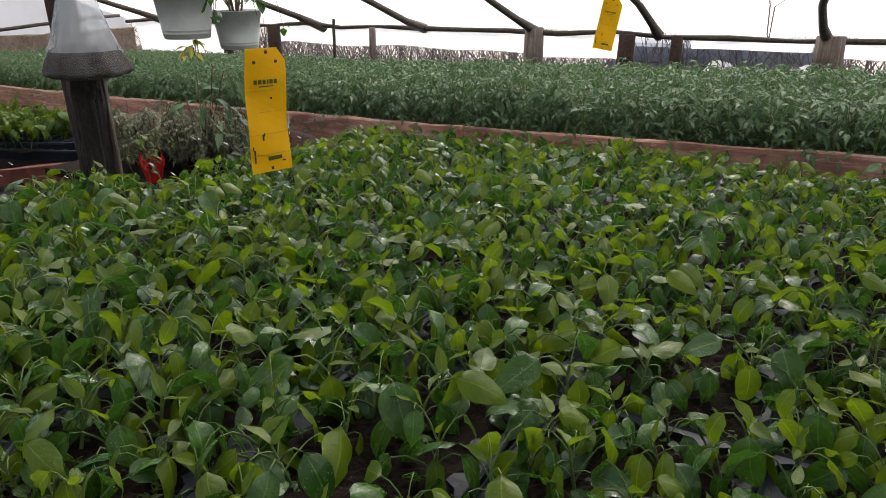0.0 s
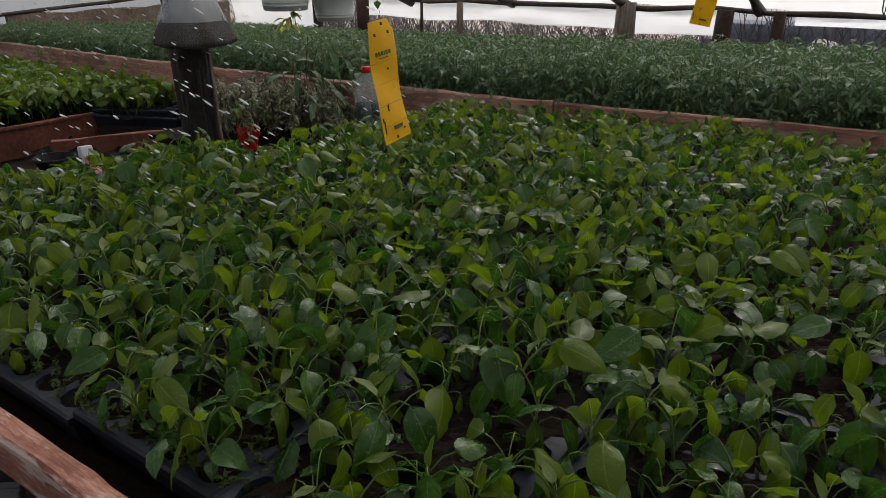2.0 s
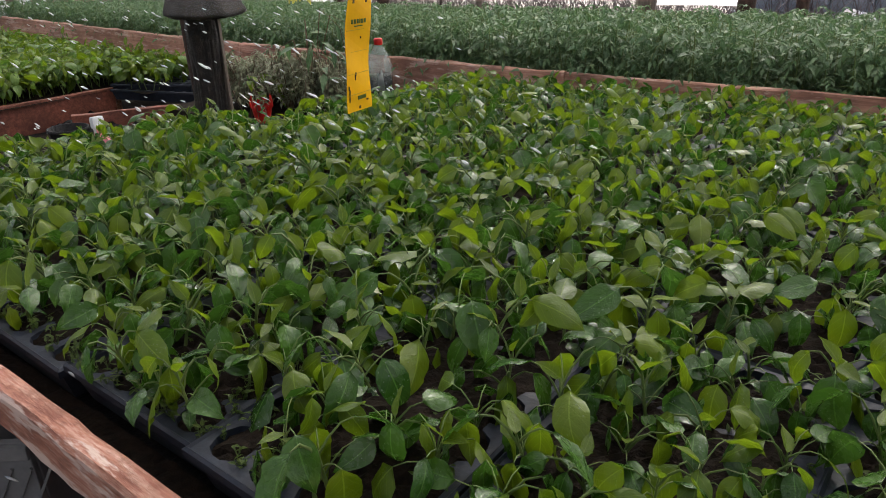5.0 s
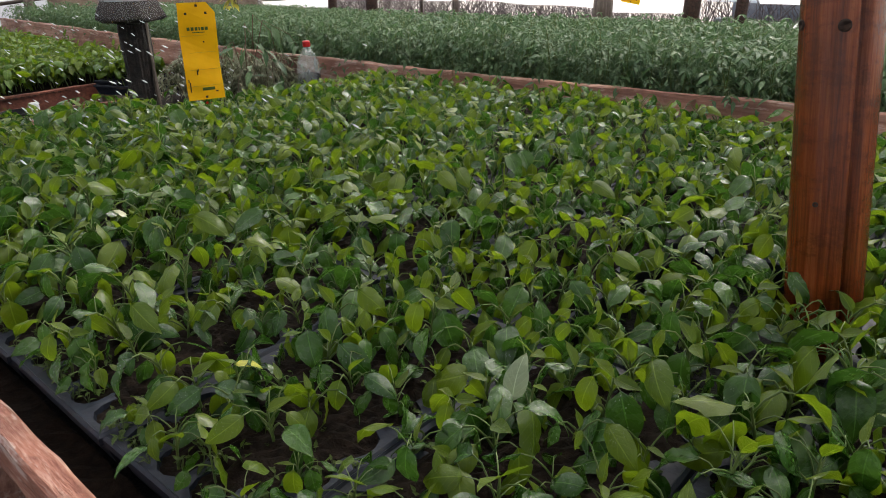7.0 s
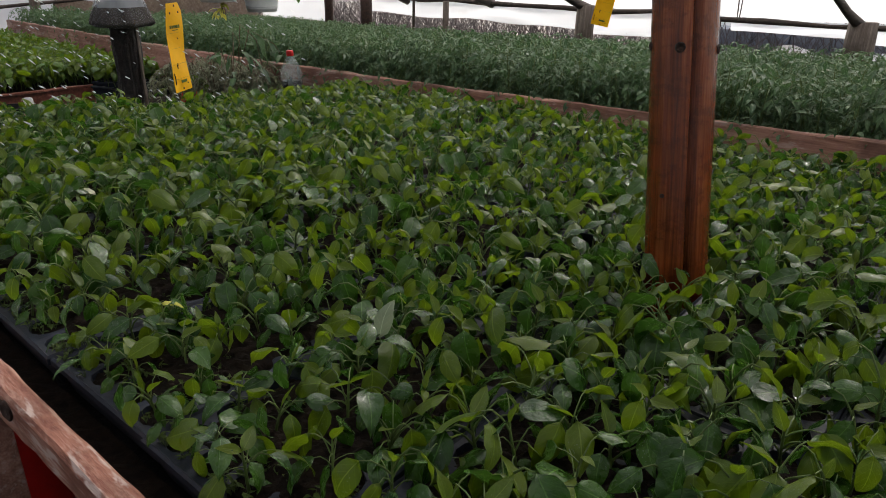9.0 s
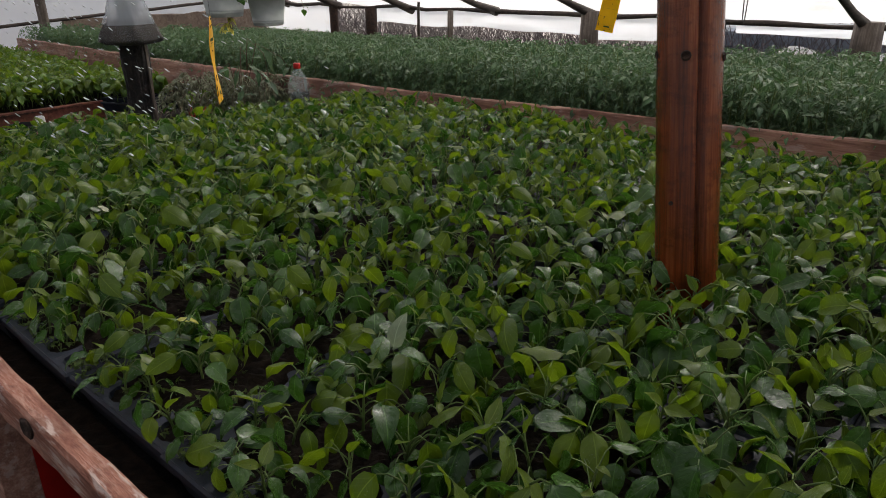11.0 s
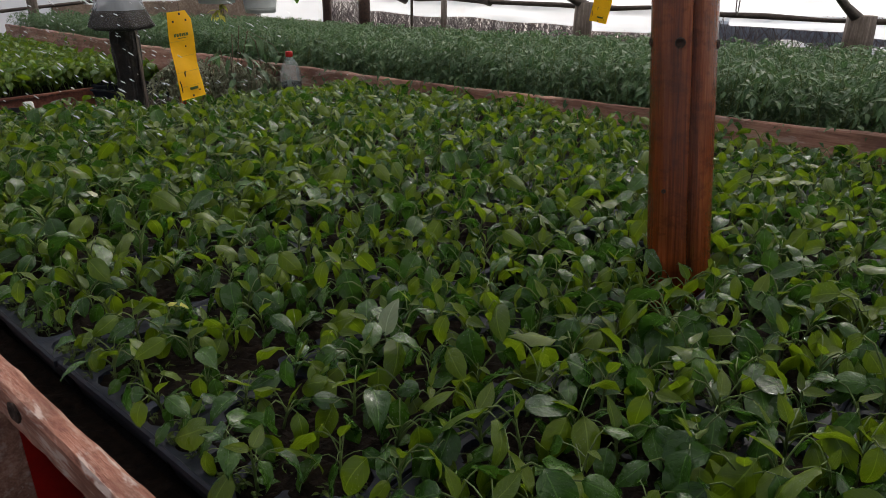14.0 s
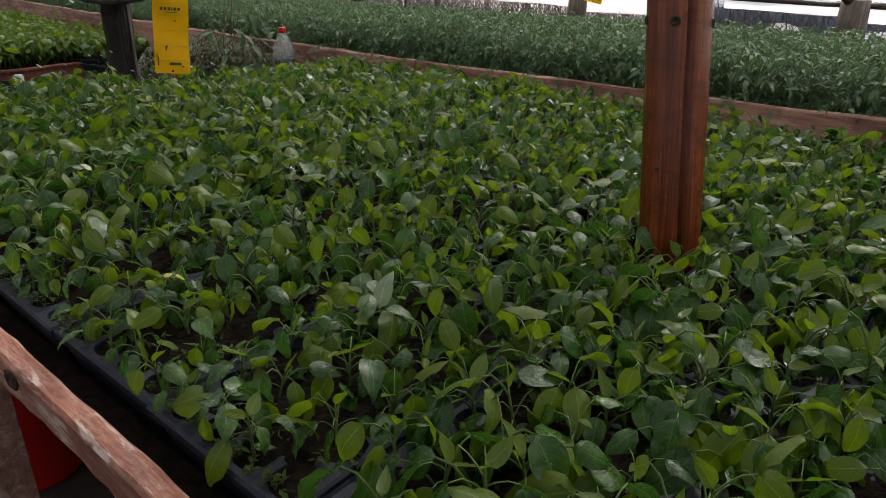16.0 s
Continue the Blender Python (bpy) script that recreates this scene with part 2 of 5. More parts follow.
def glass_like(name, tint, rough, alpha):
    m = Mat(name)
    di = m.node("ShaderNodeBsdfPrincipled", Base_Color=(*tint, 1), Roughness=rough)
    fold = m.noise(16, 3, 0.5, vector=m.coords("Object", (1, 1, 0.15)))
    b = m.node("ShaderNodeBump", Strength=0.7, Distance=0.01, Height=fold)
    m.links.new(b.outputs[0], di.inputs["Normal"])
    cl = m.node("ShaderNodeBsdfTransparent")
    tr = m.node("ShaderNodeBsdfTranslucent", Color=(*tint, 1))
    a = m.node("ShaderNodeMixShader", Fac=0.35)
    m.links.new(di.outputs[0], a.inputs[1])
    m.links.new(tr.outputs[0], a.inputs[2])
    s = m.node("ShaderNodeMixShader", Fac=m.math("SUBTRACT", 1 - alpha + 0.12, m.math("MULTIPLY", fold, 0.24)))
    m.links.new(a.outputs[0], s.inputs[1])
    m.links.new(cl.outputs[0], s.inputs[2])
    m.links.new(s.outputs[0], m.out.inputs["Surface"])
    return m.mat


BAG_FILM = glass_like("bag_film", (0.5, 0.54, 0.58), 0.22, 0.42)
BAG_WET = glass_like("wet_bag_film", (0.55, 0.58, 0.6), 0.2, 0.1)
PET = glass_like("bottle_plastic", (0.66, 0.73, 0.71), 0.08, 0.3)
WATER = glass_like("water_drop", (0.85, 0.88, 0.9), 0.1, 0.7)


# ---------------------------------------------------------------- mesh helpers
def mesh_of(name, bm, material, smooth=False):
    me = bpy.data.meshes.new(name)
    bm.to_mesh(me)
    bm.free()
    for mm in material if isinstance(material, (list, tuple)) else [material]:
        me.materials.append(mm)
    if smooth:
        me.polygons.foreach_set("use_smooth", [True] * len(me.polygons))
    return me


def part(name, bm, material, parent=None, label="", smooth=False, m=None):
    """Links a bmesh as one mesh object, under a thing or a part where one is given."""
    ob = new(name, mesh_of(name, bm, material, smooth))
    if parent is not None:
        ob.parent = parent
    if m is not None:
        ob.matrix_basis = m
    if label:
        ob["label"] = label
    return ob


def put_mesh(name, me, parent=None, m=None):
    ob = new(name, me)
    if parent is not None:
        ob.parent = parent
    if m is not None:
        ob.matrix_basis = m
    return ob


def thing(name, m, label, category, group=""):
    ob = new(name)
    ob.empty_display_size = 0.05
    ob.matrix_basis = m
    return tagged(ob, label, category, group)


def box(bm, sx, sy, sz, m=None, bevel=0.0, rough=0.0):
    """A box about the origin; bevelled, its corners shaken a little."""
    g = bmesh.ops.create_cube(bm, size=1.0)["verts"]
    for v in g:
        v.co = Vector((v.co.x * sx, v.co.y * sy, v.co.z * sz))
    if bevel:
        edges = list({e for v in g for e in v.link_edges})
        r = bmesh.ops.bevel(bm, geom=edges, offset=bevel, segments=2, affect="EDGES", profile=0.6)
        g = list({v for f in r["faces"] for v in f.verts} | {v for v in g if v.is_valid})
    for v in g:
        if rough:
            v.co += Vector((rng.uniform(-rough, rough), rng.uniform(-rough, rough), rng.uniform(-rough, rough)))
        if m is not None:
            v.co = m @ v.co
    return g


def beam(length, width, height, cuts=14, wobble=0.004, seed=1, bevel=0.004):
    """A sawn board along x with uneven edges and slightly worn corners."""
    bm = bmesh.new()
    r = random.Random(seed)
    ring = [(-1, -1), (1, -1), (1, 1), (-1, 1)]
    rows = []
    for i in range(cuts + 1):
        x = (i / cuts - 0.5) * length
        row = []
        for sy, sz in ring:
            jy, jz = r.uniform(-wobble, wobble) * 0.5, r.uniform(-wobble, wobble)
            for a, b in ((bevel, 0), (0, bevel)) if sy * sz < 0 else ((0, bevel), (bevel, 0)):
                row.append(bm.verts.new((x, sy * (width / 2 - a) + jy, sz * (height / 2 - b) + jz)))
        rows.append(row)
    n = len(rows[0])
    for a, b in zip(rows, rows[1:]):
        for k in range(n):
            bm.faces.new((a[k], a[(k + 1) % n], b[(k + 1) % n], b[k]))
    bm.faces.new(rows[0][::-1])
    bm.faces.new(rows[-1])
    bmesh.ops.recalc_face_normals(bm, faces=bm.faces)
    return bm


def tube(bm, points, radii, sides=6, caps=True):
    """A tube through points, each with its radius."""
    rows = []
    for i, p in enumerate(points):
        a, b = Vector(points[max(i - 1, 0)]), Vector(points[min(i + 1, len(points) - 1)])
        d = (b - a).normalized()
        side = d.cross((0.3, 0.2, 1.0) if abs(d.z) < 0.9 else (1, 0, 0)).normalized()
        up = side.cross(d)
        r = radii[i] if isinstance(radii, (list, tuple)) else radii
        rows.append([bm.verts.new(Vector(p) + (side * math.cos(k * math.tau / sides) + up * math.sin(k * math.tau / sides)) * r) for k in range(sides)])
    for a, b in zip(rows, rows[1:]):
        for k in range(sides):
            bm.faces.new((a[k], b[k], b[(k + 1) % sides], a[(k + 1) % sides]))
    if caps:
        bm.faces.new(rows[0])
        bm.faces.new(rows[-1][::-1])
    return rows


def lathe(bm, profile, sides=32, wave=None):
    """A turned form about z from (radius, height) pairs."""
    rows = []
    for j, (r, z) in enumerate(profile):
        rows.append([bm.verts.new((math.cos(a) * r * (wave(a, j) if wave else 1), math.sin(a) * r * (wave(a, j) if wave else 1), z))
                     for a in (k * math.tau / sides for k in range(sides))])
    for a, b in zip(rows, rows[1:]):
        for k in range(sides):
            bm.faces.new((a[k], a[(k + 1) % sides], b[(k + 1) % sides], b[k]))
    return rows


def grid_sheet(bm, nu, nv, fn):
    g = [[bm.verts.new(fn(i / nu, j / nv)) for j in range(nv + 1)] for i in range(nu + 1)]
    for i in range(nu):
        for j in range(nv):
            bm.faces.new((g[i][j], g[i + 1][j], g[i + 1][j + 1], g[i][j + 1]))
    return g


# ---------------------------------------------------------------- leaves and plants as arrays
def leaf_arrays(length, width, droop, fold, seed, steps=5, tip=1.0, across=2):
    """Vertices, triangles and uv of a pointed leaf that starts at the origin and points along x."""
    r = random.Random(seed)
    vs, uv, tri = [], [], []
    x = z = 0.0
    ang = r.uniform(-0.05, 0.12)
    twist = r.uniform(-0.3, 0.3)
    bend, phase = r.uniform(-0.16, 0.16), r.uniform(0, 6)
    for i in range(steps + 1):
        s = i / steps
        w = width * 0.5 * s ** 0.62 * (1 - s) / 0.34 * (1 - 0.28 * s ** 3) * (1 if s < 0.55 else tip)
        w = max(w, 0.0006)
        wav = r.uniform(-0.1, 0.1) * width
        for k in range(across + 1):
            f = k / across
            q = 2 * f - 1
            ruffle = 0.05 * width * math.sin(s * 15 + phase + q) * abs(q) ** 2
            vs.append((x, q * w + bend * s * s * length, z + fold * w * abs(q) ** 1.4 + (wav * 0.6 + twist * w * s) * q + ruffle))
            uv.append((s, f))
        x += math.cos(ang) * length / steps
        z += math.sin(ang) * length / steps
        ang -= droop / steps * (0.5 + 1.0 * s)
    n = across + 1
    for i in range(steps):
        for k in range(across):
            a, b, c, d = i * n + k, (i + 1) * n + k, (i + 1) * n + k + 1, i * n + k + 1
            tri += [(a, b, c), (a, c, d)]
    return np.array(vs), np.array(tri), np.array(uv)


def tube_arrays(points, radii, sides=4):
    vs, tri = [], []
    for i, p in enumerate(points):
        a, b = Vector(points[max(i - 1, 0)]), Vector(points[min(i + 1, len(points) - 1)])
        d = (b - a).normalized()
        side = d.cross((0.31, 0.2, 1.0) if abs(d.z) < 0.9 else (1, 0, 0)).normalized()
        up = side.cross(d)
        for k in range(sides):
            c = Vector(p) + (side * math.cos(k * math.tau / sides) + up * math.sin(k * math.tau / sides)) * radii[i]
            vs.append(tuple(c))
    for i in range(len(points) - 1):
        for k in range(sides):
            a, b = i * sides + k, i * sides + (k + 1) % sides
            tri += [(a, a + sides, b + sides), (a, b + sides, b)]
    return np.array(vs), np.array(tri), np.zeros((len(vs), 2))


def joined(pieces):
    """Joins (vertices, triangles, uv, material) pieces into one set of arrays."""
    vs, ts, us, ms, base = [], [], [], [], 0
    for v, t, u, k in pieces:
        vs.append(v)
        ts.append(t + base)
        us.append(u)
        ms.append(np.full(len(t), k))
        base += len(v)
    return np.concatenate(vs), np.concatenate(ts), np.concatenate(us), np.concatenate(ms)


def array_mesh(name, arrays, materials):
    v, t, u, k = arrays
    me = bpy.data.meshes.new(name)
    me.vertices.add(len(v))
    me.vertices.foreach_set("co", v.astype(np.float32).ravel())
    me.loops.add(len(t) * 3)
    me.loops.foreach_set("vertex_index", t.astype(np.int32).ravel())
    me.polygons.add(len(t))
    me.polygons.foreach_set("loop_start", np.arange(0, len(t) * 3, 3, dtype=np.int32))
    for mm in materials:
        me.materials.append(mm)
    me.polygons.foreach_set("material_index", k.astype(np.int32))
    me.polygons.foreach_set("use_smooth", np.ones(len(t), dtype=bool))
    layer = me.uv_layers.new(name="UVMap")
    layer.data.foreach_set("uv", u[t.ravel()].astype(np.float32).ravel())
    me.update()
    me.validate()
    return me


def moved(v, m):
    a = np.array(m)
    return v @ a[:3, :3].T + a[:3, 3]


# eight shapes of pepper leaf, one metre long, drawn smaller by their pose
LEAF_SHAPES = [leaf_arrays(1.0, rng.uniform(0.47, 0.65), rng.uniform(0.6, 2.1), rng.uniform(-0.4, 0.35), 40 + i, 8, 1.0, 4) for i in range(8)]
YOUNG_SHAPES = [leaf_arrays(1.0, rng.uniform(0.36, 0.5), rng.uniform(-0.1, 0.7), rng.uniform(0.3, 0.6), 60 + i, 6) for i in range(4)]


def petiole_arrays():
    """A curved leaf stalk from the origin to (1, 0, 1)."""
    pts = [(0, 0, 0), (0.3, 0, 0.55), (0.65, 0, 0.95), (1, 0, 1)]
    v, t, u = tube_arrays(pts, [0.045, 0.04, 0.036, 0.03], 5)
    return v, t, u


PETIOLE = petiole_arrays()


def pepper_plan(seed, height=0.056, big=1.0):
    """Stem arrays, leaf stalk poses and leaf poses of one pepper seedling that stands at the origin.
    Leaf kinds: 0 dark mature, 1 young, 2 light mature."""
    r = random.Random(seed)
    lean = Vector((r.uniform(-0.3, 0.3), r.uniform(-0.3, 0.3), 1)).normalized()
    h = height * r.uniform(0.75, 1.2)
    stem = [lean * (h * s) for s in (-0.1, 0.3, 0.65, 1.0)]
    tubes = [(*tube_arrays([tuple(p) for p in stem], [0.0022, 0.002, 0.0017, 0.0012], 5), 0)]
    leaves, stalks, az = [], [], r.uniform(0, 360)
    count = r.choice((5, 6, 6, 7))
    for i in range(count):
        s = 0.4 + 0.55 * i / count
        az += 137.5 + r.uniform(-30, 30)
        out = Vector((math.cos(radians(az)), math.sin(radians(az)), 0))
        base = lean * (h * s)
        reach = r.uniform(0.018, 0.042) * (1.15 - 0.35 * s)
        rise = reach * r.uniform(0.35, 1.15)
        stalks.append(Matrix.Translation(base) @ pose(0, 0, 0, 0, 0, az) @ Matrix.Diagonal((reach, 0.019, rise, 1)))
        end = base + out * reach + Vector((0, 0, rise))
        size = r.triangular(0.03, 0.074, 0.046) * (1.05 - 0.25 * abs(s - 0.62)) * big
        pitch = r.triangular(-25, 85, 42)
        leaves.append((r.choice((0, 0, 0, 2, 2)), r.randrange(8), Matrix.Translation(end) @ pose(0, 0, 0, 0, 0, az + r.uniform(-30, 30)) @ pose(0, 0, 0, 0, pitch, 0)
                       @ pose(0, 0, 0, r.uniform(-50, 50)) @ Matrix.Scale(size, 4)))
    for i in range(r.choice((1, 1, 2, 2))):
        az += 137.5 + r.uniform(-20, 20)
        size = r.uniform(0.02, 0.037) * big
        leaves.append((1, r.randrange(4), Matrix.Translation(lean * h) @ pose(0, 0, 0, 0, 0, az) @ pose(0, 0, 0, 0, r.uniform(-60, 10), 0)
                       @ pose(0, 0, 0, r.uniform(-40, 40)) @ Matrix.Scale(size, 4)))
    for i in range(r.choice((0, 1, 2))):
        az += 180
        size = r.uniform(0.022, 0.032) * big
        leaves.append((0, r.randrange(8), Matrix.Translation(lean * h * 0.3) @ pose(0, 0, 0, 0, 0, az) @ pose(0, 0, 0, 0, r.uniform(-15, 25), 0)
                       @ Matrix.Scale(size, 4)))
    return joined(tubes), stalks, leaves


PEPPERS = [pepper_plan(100 + i) for i in range(14)]
PEPPER_STEMS = [array_mesh("stem", a, [STEM]) for a, _, _ in PEPPERS]
PETIOLE_MESH = array_mesh("leaf_stalk", (*PETIOLE, np.zeros(len(PETIOLE[1]))), [STEM])
PEPPER_LEAVES = [[array_mesh("leaf", (*s, np.zeros(len(s[1]))), [LEAF]) for s in LEAF_SHAPES],
                 [array_mesh("leaf", (*s, np.zeros(len(s[1]))), [LEAF_YOUNG]) for s in YOUNG_SHAPES],
                 [array_mesh("leaf", (*s, np.zeros(len(s[1]))), [LEAF_YOUNG]) for s in LEAF_SHAPES]]


def whole_plant(plan):
    stem, stalks, leaves = plan
    pieces = [(stem[0], stem[1], stem[2], 2)]
    for m in stalks:
        pieces.append((moved(PETIOLE[0], m), PETIOLE[1], PETIOLE[2], 2))
    for kind, shape, m in leaves:
        v, t, u = (LEAF_SHAPES, YOUNG_SHAPES, LEAF_SHAPES)[kind][shape]
        pieces.append((moved(v, m), t, u, min(kind, 1)))
    return joined(pieces)


PEPPER_WHOLE = [whole_plant(p) for p in PEPPERS]


def tomato_plan(seed, height=0.2, parts=False, far=False):
    """One tomato seedling as arrays, whole or as its stem and its compound leaves."""
    r = random.Random(seed)
    h = height * r.uniform(0.85, 1.12)
    lean = Vector((r.uniform(-0.2, 0.2), r.uniform(-0.2, 0.2), 1)).normalized()
    pieces = [(*tube_arrays([(0, 0, -0.01), tuple(lean * h * 0.5), tuple(lean * h)], [0.0024, 0.002, 0.0012], 4), 1)]
    stem, fronds = joined(pieces), []
    az = r.uniform(0, 360)
    for i in range(3 if far else 0, 10):
        frond = []
        s = 0.1 + 0.9 * i / 9
        az += 137.5 + r.uniform(-20, 20)
        out = Vector((math.cos(radians(az)), math.sin(radians(az)), 0))
        base = lean * h * s
        reach = 0.075 * (1.25 - 0.6 * s) * r.uniform(0.8, 1.2)
        rise = r.uniform(-0.1, 0.75)
        mid, end = base + out * reach * 0.55 + Vector((0, 0, reach * rise * 0.5)), base + out * reach + Vector((0, 0, reach * (rise - 0.45)))
        frond.append((*tube_arrays([tuple(base), tuple(mid), tuple(end)], [0.001, 0.0008, 0.0006], 3), 1))
        for q, side in ((0.5, 65), (0.5, -65), (0.78, 50), (0.78, -50), (1.0, 0)):
            p = base.lerp(mid, q * 2) if q < 0.5 else mid.lerp(end, (q - 0.5) * 2)
            size = r.uniform(0.03, 0.054) * (1.1 if side == 0 else 0.85)
            m = Matrix.Translation(p) @ pose(0, 0, 0, 0, 0, az + side + r.uniform(-15, 15)) @ pose(0, 0, 0, 0, r.uniform(-5, 60), 0) @ pose(0, 0, 0, r.uniform(-35, 35)) @ Matrix.Scale(size, 4)
            v, t, u = (TOMATO_FAR_SHAPES if far else TOMATO_SHAPES)[r.randrange(5)]
            frond.append((moved(v, m), t, u, 0))
        pieces += frond
        fronds.append(joined(frond))
    return (stem, fronds) if parts else joined(pieces)


TOMATO_SHAPES = [leaf_arrays(1.0, rng.uniform(0.24, 0.34), rng.uniform(0.3, 1.3), rng.uniform(0.1, 0.5), 80 + i, 4, 0.9) for i in range(5)]
TOMATO_FAR_SHAPES = [leaf_arrays(1.0, 0.34, 0.4 + 0.2 * i, 0.3, 180 + i, 3) for i in range(5)]
TOMATOES = [tomato_plan(300 + i) for i in range(12)] + [tomato_plan(320 + i, far=True) for i in range(12)]


def planted(name, variants, places, materials, label, category):
    """One object of many plants: places are (variant, pose)."""
    pieces = []
    for k, m in places:
        v, t, u, mats = variants[k]
        pieces.append((moved(v, m), t, u, mats))
    vs, ts, us, ms, base = [], [], [], [], 0
    for v, t, u, k in pieces:
        vs.append(v)
        ts.append(t + base)
        us.append(u)
        ms.append(k)
        base += len(v)
    ob = new(name, array_mesh(name, (np.concatenate(vs), np.concatenate(ts), np.concatenate(us), np.concatenate(ms)), materials))
    return tagged(ob, label, category, kind="stuff")


# ---------------------------------------------------------------- ground and house
def ground():
    bm = bmesh.new()
    box(bm, 17, 14, 0.1, at(-1.5, 0.2, -0.05))
    tagged(part("floor", bm, EARTH), "dark trodden earth floor of the greenhouse", "floor", kind="structure")
    bm = bmesh.new()
    grid_sheet(bm, 40, 40, lambda a, b: BENCH @ Vector(((a - 0.5) * 400, (b - 0.5) * 400, -0.12)))
    tagged(part("ground", bm, DRY_GROUND), "pale dry ground with withered grass outside", "ground", kind="structure")


RISE, EAVE_V, EAVE_Z = 0.36, 4.9, 1.02
RIDGE_V = 0.4
RAFTERS = (-6.05, -5.1, -4.05, -3.0, -2.0, -1.07, -0.03, 1.0, 2.0, 3.0, 4.0)


def roof_z(v):
    return EAVE_Z + RISE * (EAVE_V - v) if v > RIDGE_V else EAVE_Z + RISE * (EAVE_V - RIDGE_V) - RISE * (RIDGE_V - v)


def roof():
    """Film over the rafters; between two of them it sags and flutters a little."""
    r = random.Random(5)
    bm = bmesh.new()
    us = [-6.6]
    while us[-1] < 1.1:
        us.append(us[-1] + 0.12)
    vs = [RIDGE_V + 0.15 * j for j in range(32)]

    def sag(u, v):
        d = min(abs(u - x) for x in RAFTERS)
        return -0.05 * math.sin(min(1, d / 0.5) * math.pi / 2) * (0.6 + 0.8 * noise.noise((u * 0.9, v * 0.8, 2.0))) + 0.014 * noise.noise((u * 5, v * 3, 0))

    g = [[bm.verts.new(BENCH @ Vector((u, v, roof_z(v) + 0.05 + sag(u, v)))) for v in vs] for u in us]
    for i in range(len(us) - 1):
        for j in range(len(vs) - 1):
            bm.faces.new((g[i][j], g[i + 1][j], g[i + 1][j + 1], g[i][j + 1]))
    ob = part("ceiling", bm, FILM, smooth=True)
    tagged(ob, "milky white plastic film stretched over the rafters", "roof film", kind="structure")


def rear_roof():
    """The unseen rear slope and east end, added in dim film to curb light."""
    bm = bmesh.new()
    grid_sheet(bm, 40, 12, lambda a, c: BENCH @ Vector((-6.6 + 11.6 * a, -4.1 + (RIDGE_V + 4.1) * c, roof_z(-4.1 + (RIDGE_V + 4.1) * c - 0.0001) + 0.05)))
    grid_sheet(bm, 12, 12, lambda a, c: BENCH @ Vector((1.14 + 3.86 * a, RIDGE_V + 0.002 + 4.6 * c, roof_z(RIDGE_V + 0.002 + 4.6 * c) + 0.05)))
    tagged(part("ceiling_rear", bm, FILM_DIM), "unseen dim plastic film closing the rear of the roof, added to hold back light", "roof film", kind="structure")


def rafters():
    for k, u in enumerate(RAFTERS):
        bm = bmesh.new()
        r = random.Random(20 + k)
        pts = [(u + r.uniform(-0.03, 0.03), v, roof_z(v) - 0.005 + r.uniform(-0.012, 0.012) - 0.05 * math.sin((EAVE_V - v) / (EAVE_V - RIDGE_V) * math.pi)) for v in (5.0, 4.7, 4.3, 3.8, 3.2, 2.4, 1.4, RIDGE_V)]
        tube(bm, [tuple(BENCH @ Vector(p)) for p in pts], [0.04, 0.026, 0.022, 0.021, 0.021, 0.022, 0.024, 0.026], 8)
        tagged(part("rafter", bm, RAFTER, smooth=True), "dark bent round-wood rafter under the plastic film", "rafter", "rafters of the roof")
    for k, u in enumerate(RAFTERS[::2]):
        bm = bmesh.new()
        tube(bm, [tuple(BENCH @ Vector((u, v, roof_z(v) - 0.01))) for v in (RIDGE_V, -1.5, -4.05)], 0.035, 8)
        tagged(part("rafter", bm, RAFTER, smooth=True), "dark round-wood rafter of the rear slope", "rafter", "rafters of the roof")


def round_post(u, v, top, radius, material, label, foot=0.0, lean=(0, 0), seed=1, sides=12):
    bm = bmesh.new()
    r = random.Random(seed)
    pts = [(u + lean[0] * s + r.uniform(-0.006, 0.006), v + lean[1] * s, foot + (top - foot) * s) for s in (0, 0.2, 0.4, 0.6, 0.8, 1)]
    tube(bm, [tuple(BENCH @ Vector(p)) for p in pts], [radius * r.uniform(0.92, 1.08) for _ in pts], sides)
    return tagged(part("post", bm, material, smooth=True), label, "post")


